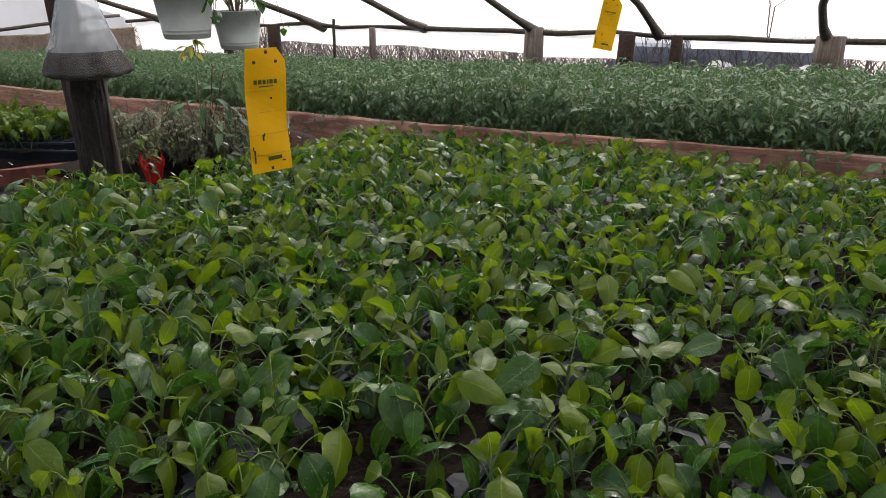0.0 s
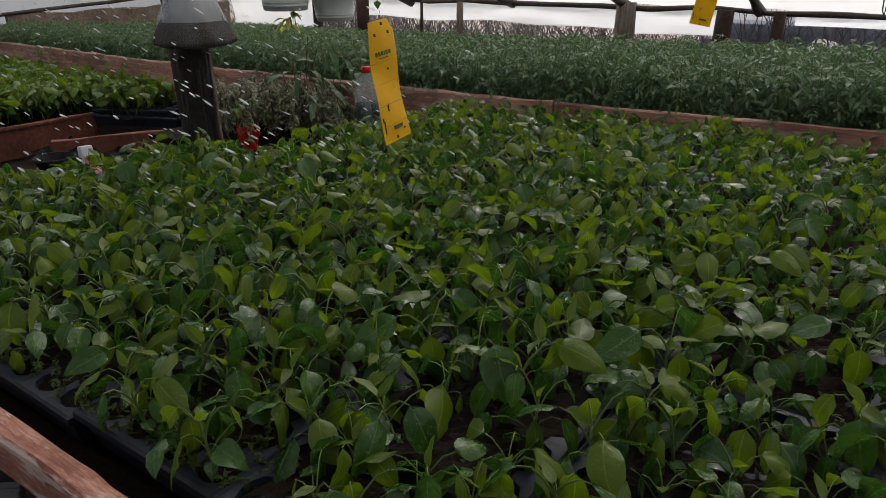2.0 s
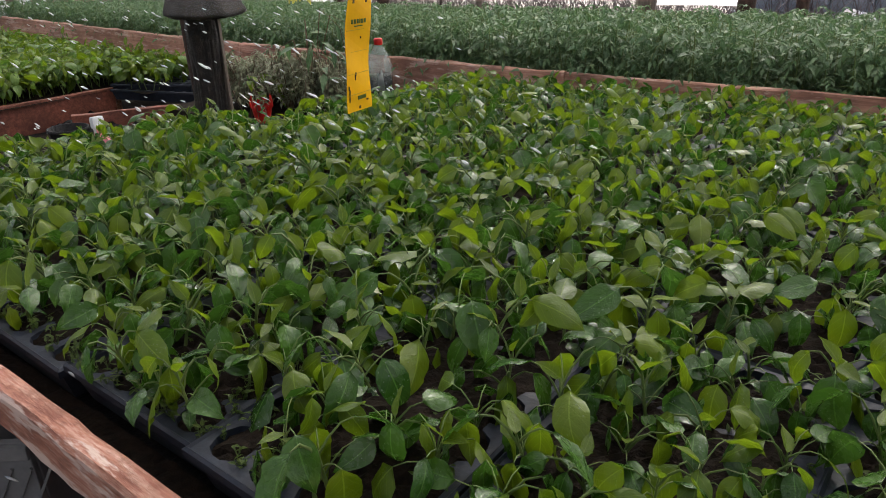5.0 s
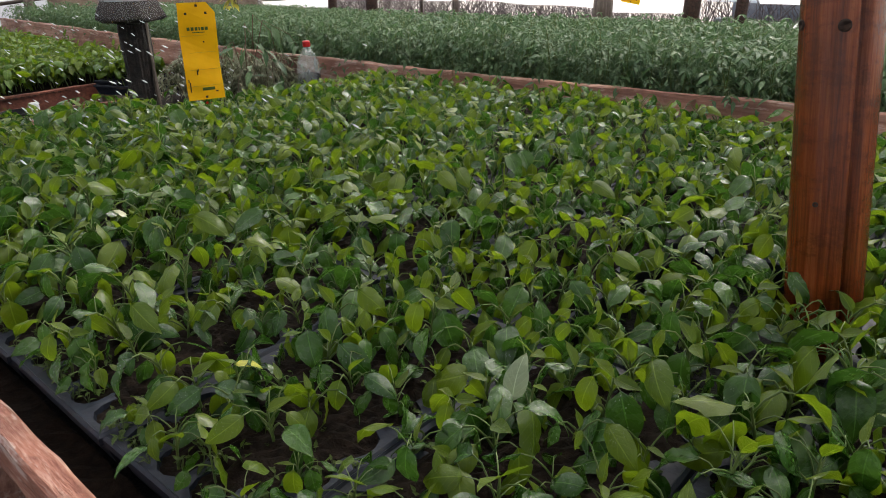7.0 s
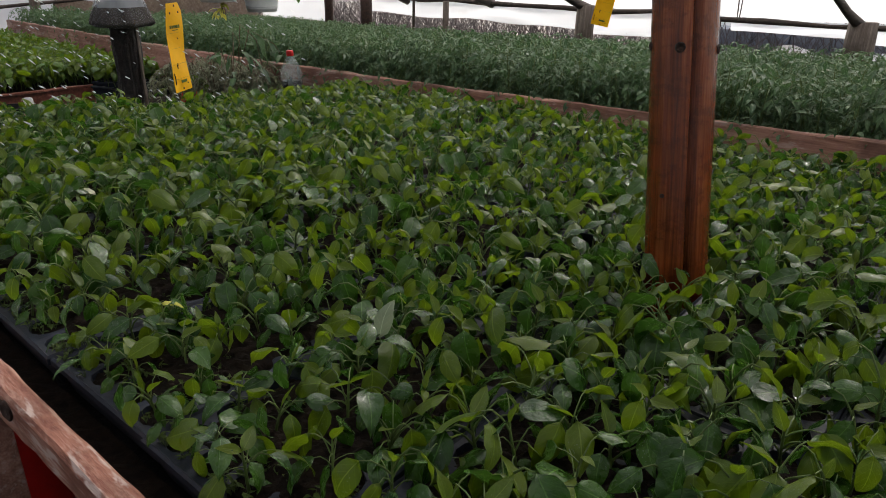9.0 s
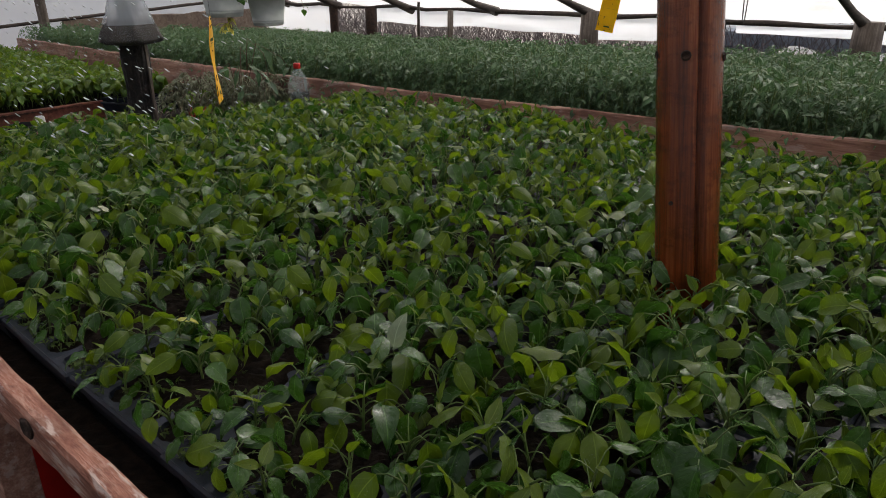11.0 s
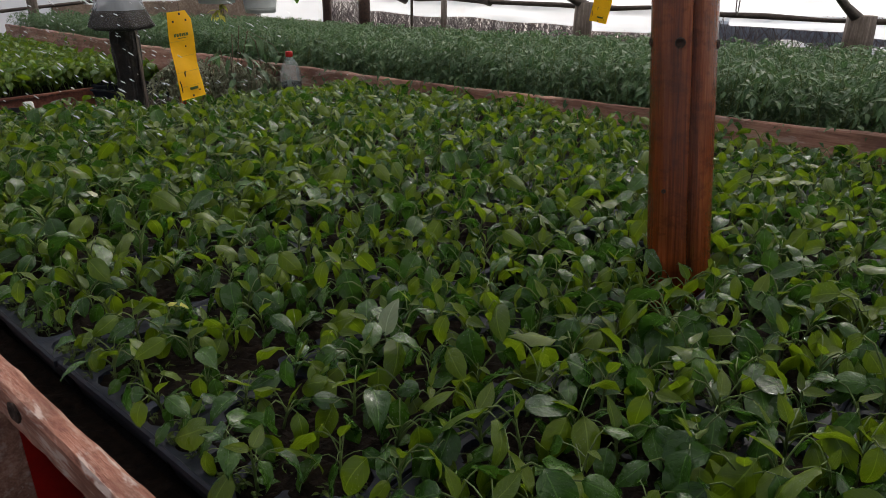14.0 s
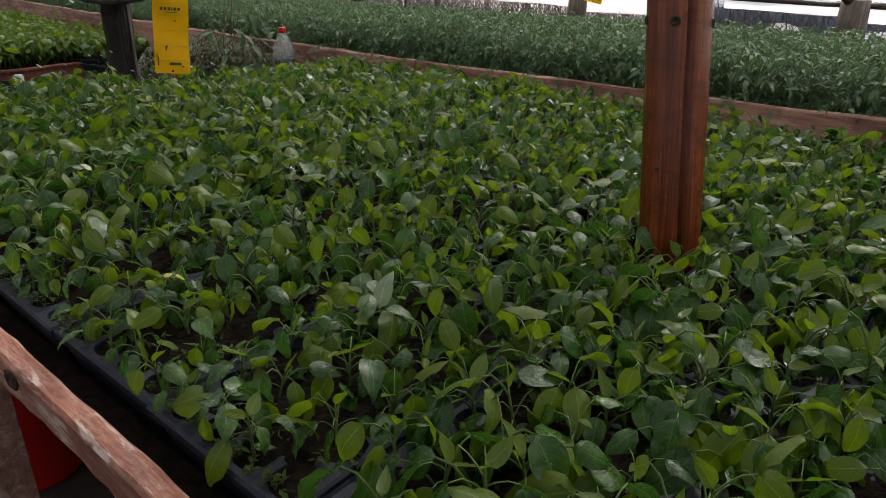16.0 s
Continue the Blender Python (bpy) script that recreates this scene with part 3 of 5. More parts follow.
def north_side():
    """The low far side: eave pole, hanging film, posts and the gap to the outside."""
    bm = bmesh.new()
    r = random.Random(8)
    pts = [(-6.6 + 0.4 * i, 4.95, EAVE_Z - 0.02 + r.uniform(-0.02, 0.02)) for i in range(30)]
    tube(bm, [tuple(BENCH @ Vector(p)) for p in pts], [0.017 * r.uniform(0.7, 1.3) for _ in pts], 8)
    tagged(part("eave_pole", bm, RAFTER, smooth=True), "long weathered eave pole along the low side", "pole")
    for u0, u1, low, lab in ((-6.5, -5.2, 0.72, "dull white film wall hanging from the eave"), (-4.7, -2.02, 0.86, "loose white film strip hanging from the eave pole"),
                             (-2.0, -1.25, 0.83, "short white film flap between two posts"), (-0.85, -0.1, 0.93, "loose white film strip below the eave"),
                             (0.05, 1.6, 0.9, "white film strip at the low side")):
        bm = bmesh.new()

        def fn(a, b, u0=u0, u1=u1, low=low):
            u = u0 + (u1 - u0) * a
            z = EAVE_Z - 0.02 + (low + 0.025 * noise.noise((u * 1.7, 0, 4)) - EAVE_Z) * b
            return BENCH @ Vector((u, 4.98 + 0.05 * b + 0.03 * noise.noise((u * 3, b * 2, 1)), z))

        grid_sheet(bm, 40, 5, fn)
        ob = part("film_strip", bm, FILM_SIDE, smooth=True)
        tagged(ob, lab, "plastic film", "film strips of the low side")
    for u, top, rad, mat, lab in ((-5.15, 1.05, 0.05, BARK, "dark round post at the low side"), (-4.55, 1.0, 0.055, BARK, "short dark round post below the eave"),
                                  (-1.98, 1.03, 0.075, POST_GREY, "thick grey weathered post under a rafter"),
                                  (-1.28, 1.0, 0.06, BARK, "dark stump-like post below the eave"), (-0.93, 1.0, 0.04, BARK, "dark brown square-cut post"),
                                  (0.0, 1.02, 0.085, POST_GREY, "thick weathered post under a rafter"), (1.6, 1.02, 0.07, POST_GREY, "weathered post of the low side")):
        round_post(u, 4.93, top, rad, mat, lab, seed=int(u * 100) % 97)
    round_post(-3.42, 4.88, 1.0, 0.03, POST_GREY, "pale narrow weathered post", seed=4, sides=6)
    round_post(-3.82, 4.85, 1.14, 0.014, RAFTER, "thin dark stick tied below the roof", foot=0.3, lean=(0.03, 0), seed=6, sides=6)
    bm = beam(12.0, 0.03, 0.5, 24, 0.01, 31)
    bmesh.ops.transform(bm, matrix=at(-0.8, 5.05, 0.25), verts=bm.verts)
    tagged(part("wall_north", bm, WALL_BOARD), "low weathered board wall at the foot of the low side", "wall", kind="structure")


def closing_walls():
    """Gable ends and the side behind the camera."""
    # east and south walls are unseen; their dim film weakens the fill light
    for name, u, lab in (("wall_west", -6.62, "white plastic film gable wall"), ("wall_east", 5.02, "unseen end wall of dim plastic film, added to hold back light")):
        bm = bmesh.new()

        def fn(a, b, u=u):
            v = -4.1 + 9.1 * a
            z = 0.0 + (roof_z(v) + 0.04) * b
            return BENCH @ Vector((u + 0.03 * noise.noise((v * 2, z * 2, 3)), v, z))

        grid_sheet(bm, 40, 12, fn)
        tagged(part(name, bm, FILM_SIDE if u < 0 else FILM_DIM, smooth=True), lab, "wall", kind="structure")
    bm = bmesh.new()
    grid_sheet(bm, 40, 4, lambda a, b: BENCH @ Vector((-6.6 + 11.6 * a, -4.1 + 0.03 * noise.noise((a * 20, b, 0)), 0.9 * b)))
    tagged(part("wall_south", bm, FILM_DIM, smooth=True), "unseen side wall of dim plastic film behind the benches, added to hold back light", "wall", kind="structure")
    bm = beam(2.3, 0.04, 0.93, 16, 0.012, 91)
    bmesh.ops.transform(bm, matrix=at(-6.52, 3.8, 0.465, 0, 0, 90), verts=bm.verts)
    tagged(part("wall_west_boards", bm, WALL_BOARD), "low dirty board wall at the foot of the gable", "wall", kind="structure")
    bm = bmesh.new()
    r = random.Random(19)
    tube(bm, [tuple(BENCH @ Vector((-6.5, 0.3 * k, 0.8 + 0.0165 * k + r.uniform(-0.012, 0.012)))) for k in range(17)], 0.016, 7)
    tagged(part("lath", bm, RAFTER, smooth=True), "dark crooked lath holding the gable film", "lath")
    round_post(-6.35, 2.42, 1.6, 0.045, POST_GREY, "pale weathered post at the gable wall", seed=12, sides=8)


def outside():
    r = random.Random(11)
    pieces = []
    for _ in range(4200):
        u, v = r.uniform(-9.5, 3.0), 5.5 + 3.5 * r.random() ** 1.2
        h = r.triangular(0.3, 1.45, 0.9)
        p = Vector((u, v, -0.12))
        d = Vector((r.uniform(-0.6, 0.6), r.uniform(-0.6, 0.6), 1)).normalized()
        q, w = p + d * h * 0.55, p + d * h * 0.55 + (d + Vector((r.uniform(-0.8, 0.8), r.uniform(-0.8, 0.8), 0))).normalized() * h * 0.45
        rad = r.uniform(0.003, 0.009)
        pieces.append((*tube_arrays([tuple(BENCH @ x) for x in (p, q, w)], [rad, rad * 0.8, rad * 0.4], 3), 0))
    ob = new("shrub", array_mesh("shrub", joined(pieces), [TWIG]))
    tagged(ob, "tangle of bare grey-brown shrubs outside the greenhouse", "shrubs", kind="stuff")
    # a low film tunnel and a block hut beyond the open side
    th = thing("film_tunnel", at(-0.25, 6.6, -0.12), "low white film tunnel outside beyond the open side", "tunnel")
    bm = bmesh.new()
    grid_sheet(bm, 24, 12, lambda a, b: Vector((-0.7 + 2.6 * a, 1.2 * math.cos(b * math.pi), 0.8 * math.sin(b * math.pi) * (0.9 + 0.1 * math.cos(a * 20)))))
    part("cover", bm, FILM_SIDE, th, smooth=True)
    for x in (-0.68, 0.2, 1.1, 1.88):
        bm = bmesh.new()
        tube(bm, [(x, 1.18 * math.cos(b * math.pi / 10), 0.78 * math.sin(b * math.pi / 10)) for b in range(11)], 0.012, 6)
        part("hoop", bm, WIRE, th)
    th = thing("block_hut", at(-1.35, 8.2, -0.12), "small grey concrete-block hut with a flat sheet roof", "hut")
    for i in range(5):
        for j in range(4):
            bm = bmesh.new()
            box(bm, 0.385, 0.19, 0.185, bevel=0.006)
            part("block", bm, BLOCK, th, m=pose(-0.8 + 0.4 * i + (0.2 if j % 2 else 0), 0, 0.1 + 0.2 * j))
    bm = bmesh.new()
    box(bm, 2.3, 1.2, 0.04, pose(0.1, 0.4, 0.84, 4))
    part("roof", bm, FILM_SIDE, th, "pale plastic sheet roof")


# ---------------------------------------------------------------- benches
SOIL_Z = 0.838
TRAY_TOP = 0.846
TRAY_W, TRAY_L = 0.258, 0.485
CELLS_U, CELLS_V = 4, 7
POST_UV = (0.648, 0.905)


def tray_mesh():
    """Black tray: outer walls, a rolled rim and a grid of round openings."""
    bm = bmesh.new()
    du, dv = TRAY_W / CELLS_U, TRAY_L / CELLS_V
    for i in range(CELLS_U):
        for j in range(CELLS_V):
            cx, cy = (i + 0.5) * du, (j + 0.5) * dv
            n = 12
            ring = []
            for k in range(n):
                a = (k + 0.5) * math.tau / n
                q = max(abs(math.cos(a)), abs(math.sin(a)))
                edge = Vector((cx + math.cos(a) / q * du / 2, cy + math.sin(a) / q * dv / 2, 0))
                rad = 0.40 * (1 + 0.1 * (1 / q - 1))
                hole = Vector((cx + math.cos(a) * du * rad, cy + math.sin(a) * dv * rad, -0.001))
                low = Vector((cx + math.cos(a) * du * rad * 0.9, cy + math.sin(a) * dv * rad * 0.9, -0.02))
                ring.append([bm.verts.new(p) for p in (edge, hole, low)])
            for k in range(n):
                a, b = ring[k], ring[(k + 1) % n]
                for q in (0, 1):
                    bm.faces.new((a[q], b[q], b[q + 1], a[q + 1]))
    e = 0.006
    c0 = [(-e, -e), (TRAY_W + e, -e), (TRAY_W + e, TRAY_L + e), (-e, TRAY_L + e)]
    c1 = [(0, 0), (TRAY_W, 0), (TRAY_W, TRAY_L), (0, TRAY_L)]
    c2 = [(-e * 0.4, -e * 0.4), (TRAY_W + e * 0.4, -e * 0.4), (TRAY_W + e * 0.4, TRAY_L + e * 0.4), (-e * 0.4, TRAY_L + e * 0.4)]
    rings = [[bm.verts.new((*p, z)) for p in c] for c, z in ((c1, 0.0), (c2, 0.003), (c0, 0.0), (c0, -0.01), (c1, -0.011), ([(0.012, 0.012), (TRAY_W - 0.012, 0.012), (TRAY_W - 0.012, TRAY_L - 0.012), (0.012, TRAY_L - 0.012)], -0.056))]
    for a, b in zip(rings, rings[1:]):
        for k in range(4):
            bm.faces.new((a[k], b[k], b[(k + 1) % 4], a[(k + 1) % 4]))
    bm.faces.new(rings[-1])
    bmesh.ops.remove_doubles(bm, verts=bm.verts, dist=0.0002)
    bmesh.ops.recalc_face_normals(bm, faces=bm.faces)
    return mesh_of("body", bm, TRAY_BLACK)


def soil_mesh():
    """Soil in the cells, washed over the plate in uneven patches."""
    bm = bmesh.new()
    r = random.Random(2)

    def crumb(a, b):
        x, y = 0.008 + (TRAY_W - 0.016) * a, 0.008 + (TRAY_L - 0.016) * b
        heap = 0.5 + 0.5 * math.sin(31 * x + 2.2 * math.sin(17 * y)) * math.sin(26 * y + 1.7 * math.sin(23 * x))
        edge = min(1.0, min(a, 1 - a) * 7, min(b, 1 - b) * 8)
        return Vector((x, y, -0.011 + edge * (0.0115 + 0.01 * heap) + r.uniform(-0.0035, 0.0035)))

    grid_sheet(bm, 32, 56, crumb)
    return mesh_of("soil", bm, SOIL)


def bed_z(u, v):
    """The bench sinks a little towards its far end and back."""
    return 0.03 * min(u + 0.5, 0) - 0.014 * v - 0.02 * max(0, v - 1.0)


def tray_places():
    """Poses (u, v) of the trays on the bench; one column steps aside for the post."""
    for row in range(4):
        v = 0.05 + row * 0.495
        for col in range(8 if row < 2 else 7):
            yield 0.392 - col * (TRAY_W + 0.012) - 0.27, v
        for col in range(5 if row == 1 else 6):
            yield (0.722 if row == 1 else 0.392) + col * (TRAY_W + 0.012), v


def pepper_bench():
    th = thing("plant_bench", at(0, 0, 0), "raised wooden bench with trays of pepper seedlings", "bench")
    bm = bmesh.new()
    grid_sheet(bm, 20, 10, lambda a, c: Vector((-1.78 + 3.93 * a, 2.04 * c, 0.783 + bed_z(-1.78 + 3.93 * a, 2.04 * c))))
    bmesh.ops.solidify(bm, geom=list(bm.faces), thickness=0.03)
    part("bench_top", bm, BLACK_FILM, th, "black film over the bench boards")
    bm = beam(4.1, 0.032, 0.06, 120, 0.0022, 17, 0.005)
    for v in bm.verts:
        if v.co.z < 0:
            v.co.z += 0.009 * noise.noise((v.co.x * 3.1, 0.4, 0)) + 0.006 * noise.noise((v.co.x * 17, 2.4, 0))
            v.co.y += 0.006 * noise.noise((v.co.x * 2.3, 7.1, 0))
    bmesh.ops.transform(bm, matrix=pose(0.17, -0.021, 0.829), verts=bm.verts)
    part("front_plank", bm, PLANK, th, "rough reddish plank with worn pale edge")
    for u in (-1.74, -0.4, 0.9, 2.05):
        for v in (0.05, 1.9):
            bm = bmesh.new()
            box(bm, 0.07, 0.07, 0.7, pose(u, v, 0.35), bevel=0.004)
            part("leg", bm, BOARD, th)
    bm = bmesh.new()
    lathe(bm, [(0.017, 0.0), (0.0165, 0.003), (0.012, 0.0045), (0.008, 0.002), (0.0004, 0.001)], 14, lambda a, j: 1 + 0.25 * math.sin(a * 2 + 1) + 0.1 * math.sin(a * 5))
    part("knot", bm, BARK, th, "dark knot in the plank", m=pose(0.2, -0.0375, 0.838, 90, 0, 0))
    # loose soil and rot in the gutter between plank and trays
    bm = bmesh.new()
    r = random.Random(4)
    grid_sheet(bm, 220, 4, lambda a, b: Vector((-1.72 + 3.87 * a, 0.002 + 0.05 * b, 0.79 + bed_z(-1.72 + 3.87 * a, 0) + 0.006 * r.random())))
    part("gutter_soil", bm, SOIL, th, "dark wet soil in the gutter behind the plank")
    body, soil = tray_mesh(), soil_mesh()
    for u, v in tray_places():
        t = thing("seedling_tray", at(u, v + rng.uniform(-0.004, 0.004), TRAY_TOP + bed_z(u + 0.13, v + 0.24) + rng.uniform(-0.003, 0.003), 0.8, rng.uniform(-0.5, 0.5), rng.uniform(-0.8, 0.8)), "black plastic cell tray filled with dark soil", "tray", "seedling trays on the bench")
        put_mesh("body", body, t)
        put_mesh("soil", soil, t)


def pepper_plants():
    r = random.Random(21)
    near, far = [], []
    du, dv = TRAY_W / CELLS_U, TRAY_L / CELLS_V
    for tu, tv in tray_places():
        for i in range(CELLS_U):
            for j in range(CELLS_V):
                u = tu + (i + 0.5) * du + r.uniform(-0.008, 0.008)
                v = tv + (j + 0.5) * dv + r.uniform(-0.008, 0.008)
                if math.hypot(u - POST_UV[0], v - POST_UV[1]) < 0.085 or r.random() < 0.07:
                    continue
                if v < 0.12 and r.random() < 0.3:
                    continue
                size = r.uniform(0.85, 1.15) * (0.9 if v < 0.12 else 1.0)
                # sparse small plants in one stretch of the front, lusher ones beside it
                size *= 0.88 if 0.0 < u < 0.42 and v < 0.3 else 1.14 if (u > 0.62 or u < -0.1) and v < 0.9 else 1.0
                m = at(u, v, SOIL_Z + bed_z(u, v), 0, 0, r.uniform(0, 360)) @ Matrix.Scale(size, 4)
                (near if v < 0.62 and -0.55 < u < 1.25 else far).append((r.randrange(14), m))
    for j in range(7):
        for u in (0.43, 0.5, 0.57, 0.64, 0.7):
            v = 0.58 + 0.07 * j
            if math.hypot(u - POST_UV[0], v - POST_UV[1]) > 0.085:
                far.append((r.randrange(14), at(u, v, SOIL_Z - 0.02, 0, 0, r.uniform(0, 360)) @ Matrix.Scale(1.1, 4)))
    for k, m in near:
        loc, rot, sca = m.decompose()
        th = thing("pepper_seedling", Matrix.LocRotScale(loc, rot, None), "young green pepper seedling with glossy drooping leaves", "seedling", "pepper seedlings in the trays")
        th.scale = sca
        put_mesh("stem", PEPPER_STEMS[k], th)
        for sm in PEPPERS[k][1]:
            put_mesh("leaf_stalk", PETIOLE_MESH, th, sm)
        for kind, shape, lm in PEPPERS[k][2]:
            put_mesh("leaf", PEPPER_LEAVES[kind][shape], th, lm)
    planted("pepper_bed", PEPPER_WHOLE, far, [LEAF, LEAF_YOUNG, STEM], "dense bed of glossy green pepper seedlings in trays", "seedlings")


def tomato_top(u, v):
    """Height of the soil of the far bed."""
    f = (v - 2.1) / 2.6
    return 0.832 + 0.022 * max(u, -2.2) - 0.2 * f


def tomato_bench():
    th = thing("bed_bench", at(0, 0, 0), "long raised wooden bed with tall tomato seedlings", "bench")
    r = random.Random(9)
    u = -6.2
    while u < 3.2:
        length = r.choice((1.35, 1.6, 1.9))
        a, b = u, min(u + length, 3.25)
        za, zb = [0.872 + 0.022 * max(x, -2.2) for x in (a, b)]
        bm = beam(b - a - 0.006, 0.03, 0.15, 14, 0.004, int(u * 10) + 90, 0.004)
        tilt = -math.degrees(math.atan2(zb - za, b - a))
        bmesh.ops.transform(bm, matrix=pose((a + b) / 2, 2.115 + r.uniform(-0.004, 0.004), (za + zb) / 2 - 0.075, 0, tilt, 0), verts=bm.verts)
        part("side_board", bm, BOARD, th)
        u = b
        if b >= 3.25:
            break
    for k in range(3):
        bm = beam(1.55, 0.028, 0.2, 8, 0.004, 140 + k, 0.004)
        bmesh.ops.transform(bm, matrix=pose(-5.4 + 1.56 * k, 2.118, 0.565), verts=bm.verts)
        part("lower_board", bm, BOARD_RED, th)
    bm = bmesh.new()
    grid_sheet(bm, 60, 20, lambda a, b: Vector((-6.2 + 9.4 * a, 2.13 + 2.57 * b, tomato_top(-6.2 + 9.4 * a, 2.13 + 2.57 * b) - 0.01)))
    part("soil", bm, SOIL, th)
    for u in (-6.1, -4.5, -3.0, -1.5, 0.0, 1.5, 3.1):
        bm = bmesh.new()
        box(bm, 0.07, 0.07, 0.69, pose(u, 2.14, 0.345), bevel=0.004)
        part("leg", bm, BOARD, th)
    places, near = [], []
    v = 2.17
    while v < 4.65:
        u = -6.15
        step = 0.058 if v < 2.6 else 0.07
        while u < 2.4:
            if not (u > 1.0 and v > 3.5):
                uu, vv = u + r.uniform(-0.02, 0.02), v + r.uniform(-0.02, 0.02)
                size = r.uniform(0.8, 1.12) * (0.72 + 0.28 * min(1, (uu + 6.2) / 4.5))
                m = at(uu, vv, tomato_top(uu, vv), r.uniform(-8, 8), r.uniform(-8, 8), r.uniform(0, 360)) @ Matrix.Scale(size, 4)
                (near if v < 2.2 and -1.6 < u < 1.1 else places).append((r.randrange(12) + (12 if v > 2.75 else 0), m))
            u += step
        v += step
    planted("tomato_bed", TOMATOES, places, [LEAF_TOMATO, STEM], "dense bed of tall tomato seedlings with narrow leaflets", "seedlings")
    stems = [array_mesh("stem", tomato_plan(300 + i, parts=True)[0], [LEAF_TOMATO, STEM]) for i in range(12)]
    fronds = [[array_mesh("compound_leaf", f, [LEAF_TOMATO, STEM]) for f in tomato_plan(300 + i, parts=True)[1]] for i in range(12)]
    for k, m in near:
        loc, rot, sca = m.decompose()
        t = thing("tomato_seedling", Matrix.LocRotScale(loc, rot, None), "upright tomato seedling with drooping narrow leaflets", "seedling", "tomato seedlings of the front row")
        t.scale = sca
        put_mesh("stem", stems[k], t)
        for f in fronds[k]:
            put_mesh("compound_leaf", f, t)


def left_bench():
    th = thing("low_bed_bench", at(0, 0, 0), "lower wooden bed full of fresh green seedlings", "bench")
    bm = beam(1.9, 0.03, 0.16, 14, 0.004, 51, 0.003)
    bmesh.ops.transform(bm, matrix=pose(-3.69, 0.76, 0.514, 0, 0, 88), verts=bm.verts)
    part("front_board", bm, BOARD_RED, th, "dark red-brown front board")
    bm = beam(0.85, 0.03, 0.09, 8, 0.004, 52, 0.003)
    bmesh.ops.transform(bm, matrix=pose(-3.2, 1.72, 0.5, 0, 0, 60), verts=bm.verts)
    part("loose_board", bm, BOARD_RED, th)
    bm = bmesh.new()
    grid_sheet(bm, 20, 20, lambda a, b: Vector((-6.3 + 2.66 * a, -0.25 + 2.3 * b, 0.58)))
    grid_sheet(bm, 6, 6, lambda a, b: Vector((-3.64 + 0.26 * a, 1.74 + 0.31 * b, 0.58)))
    part("soil", bm, SOIL, th)
    for u in (-6.2, -3.75):
        for v in (-0.2, 1.5):
            bm = bmesh.new()
            box(bm, 0.07, 0.07, 0.575, pose(u, v, 0.2875), bevel=0.004)
            part("leg", bm, BOARD, th)
    tall = [whole_plant(pepper_plan(400 + i, 0.12, 1.3)) for i in range(8)]
    r = random.Random(31)
    places = []
    for i in range(58):
        for j in range(46):
            u, v = -6.25 + i * 0.05 + r.uniform(-0.02, 0.02), -0.2 + j * 0.049 + r.uniform(-0.02, 0.02)
            if u > -3.74 + 0.03 * (v - 0.72) + (0.32 if v > 1.76 else 0):
                continue
            places.append((r.randrange(8), at(u, v, 0.6, 0, 0, r.uniform(0, 360)) @ Matrix.Scale(r.uniform(0.9, 1.25), 4)))
    planted("seedling_bed", tall, places, [LEAF_BED, LEAF_YOUNG, STEM], "bed of fresh green young seedlings", "seedlings")
    body = tray_mesh()
    for k, (u, v, turn, tip) in enumerate(((-3.75, 1.93, -64, -1), (-3.78, 1.96, -66, 1))):
        t = thing("empty_tray", at(u, v, 0.585 + 0.02 * k, tip, 0, turn), "empty black plastic cell tray lying on the bed's corner", "tray", "stacked trays")
        put_mesh("body", body, t)
    bm = bmesh.new()
    grid_sheet(bm, 40, 24, lambda a, b: Vector((0.62 * a, 0.26 * b, 0.02 + 0.05 * noise.noise((a * 5, b * 3, 1)) + 0.03 * noise.noise((a * 13, b * 8, 5)))))
    bmesh.ops.solidify(bm, geom=list(bm.faces), thickness=0.001)
    t = tagged(part("film_sheet", bm, BLACK_FILM, smooth=True), "crumpled black plastic sheet beside the trays", "plastic film")
    t.matrix_basis = at(-3.5, 1.28, 0.47, 0, 3, 12)


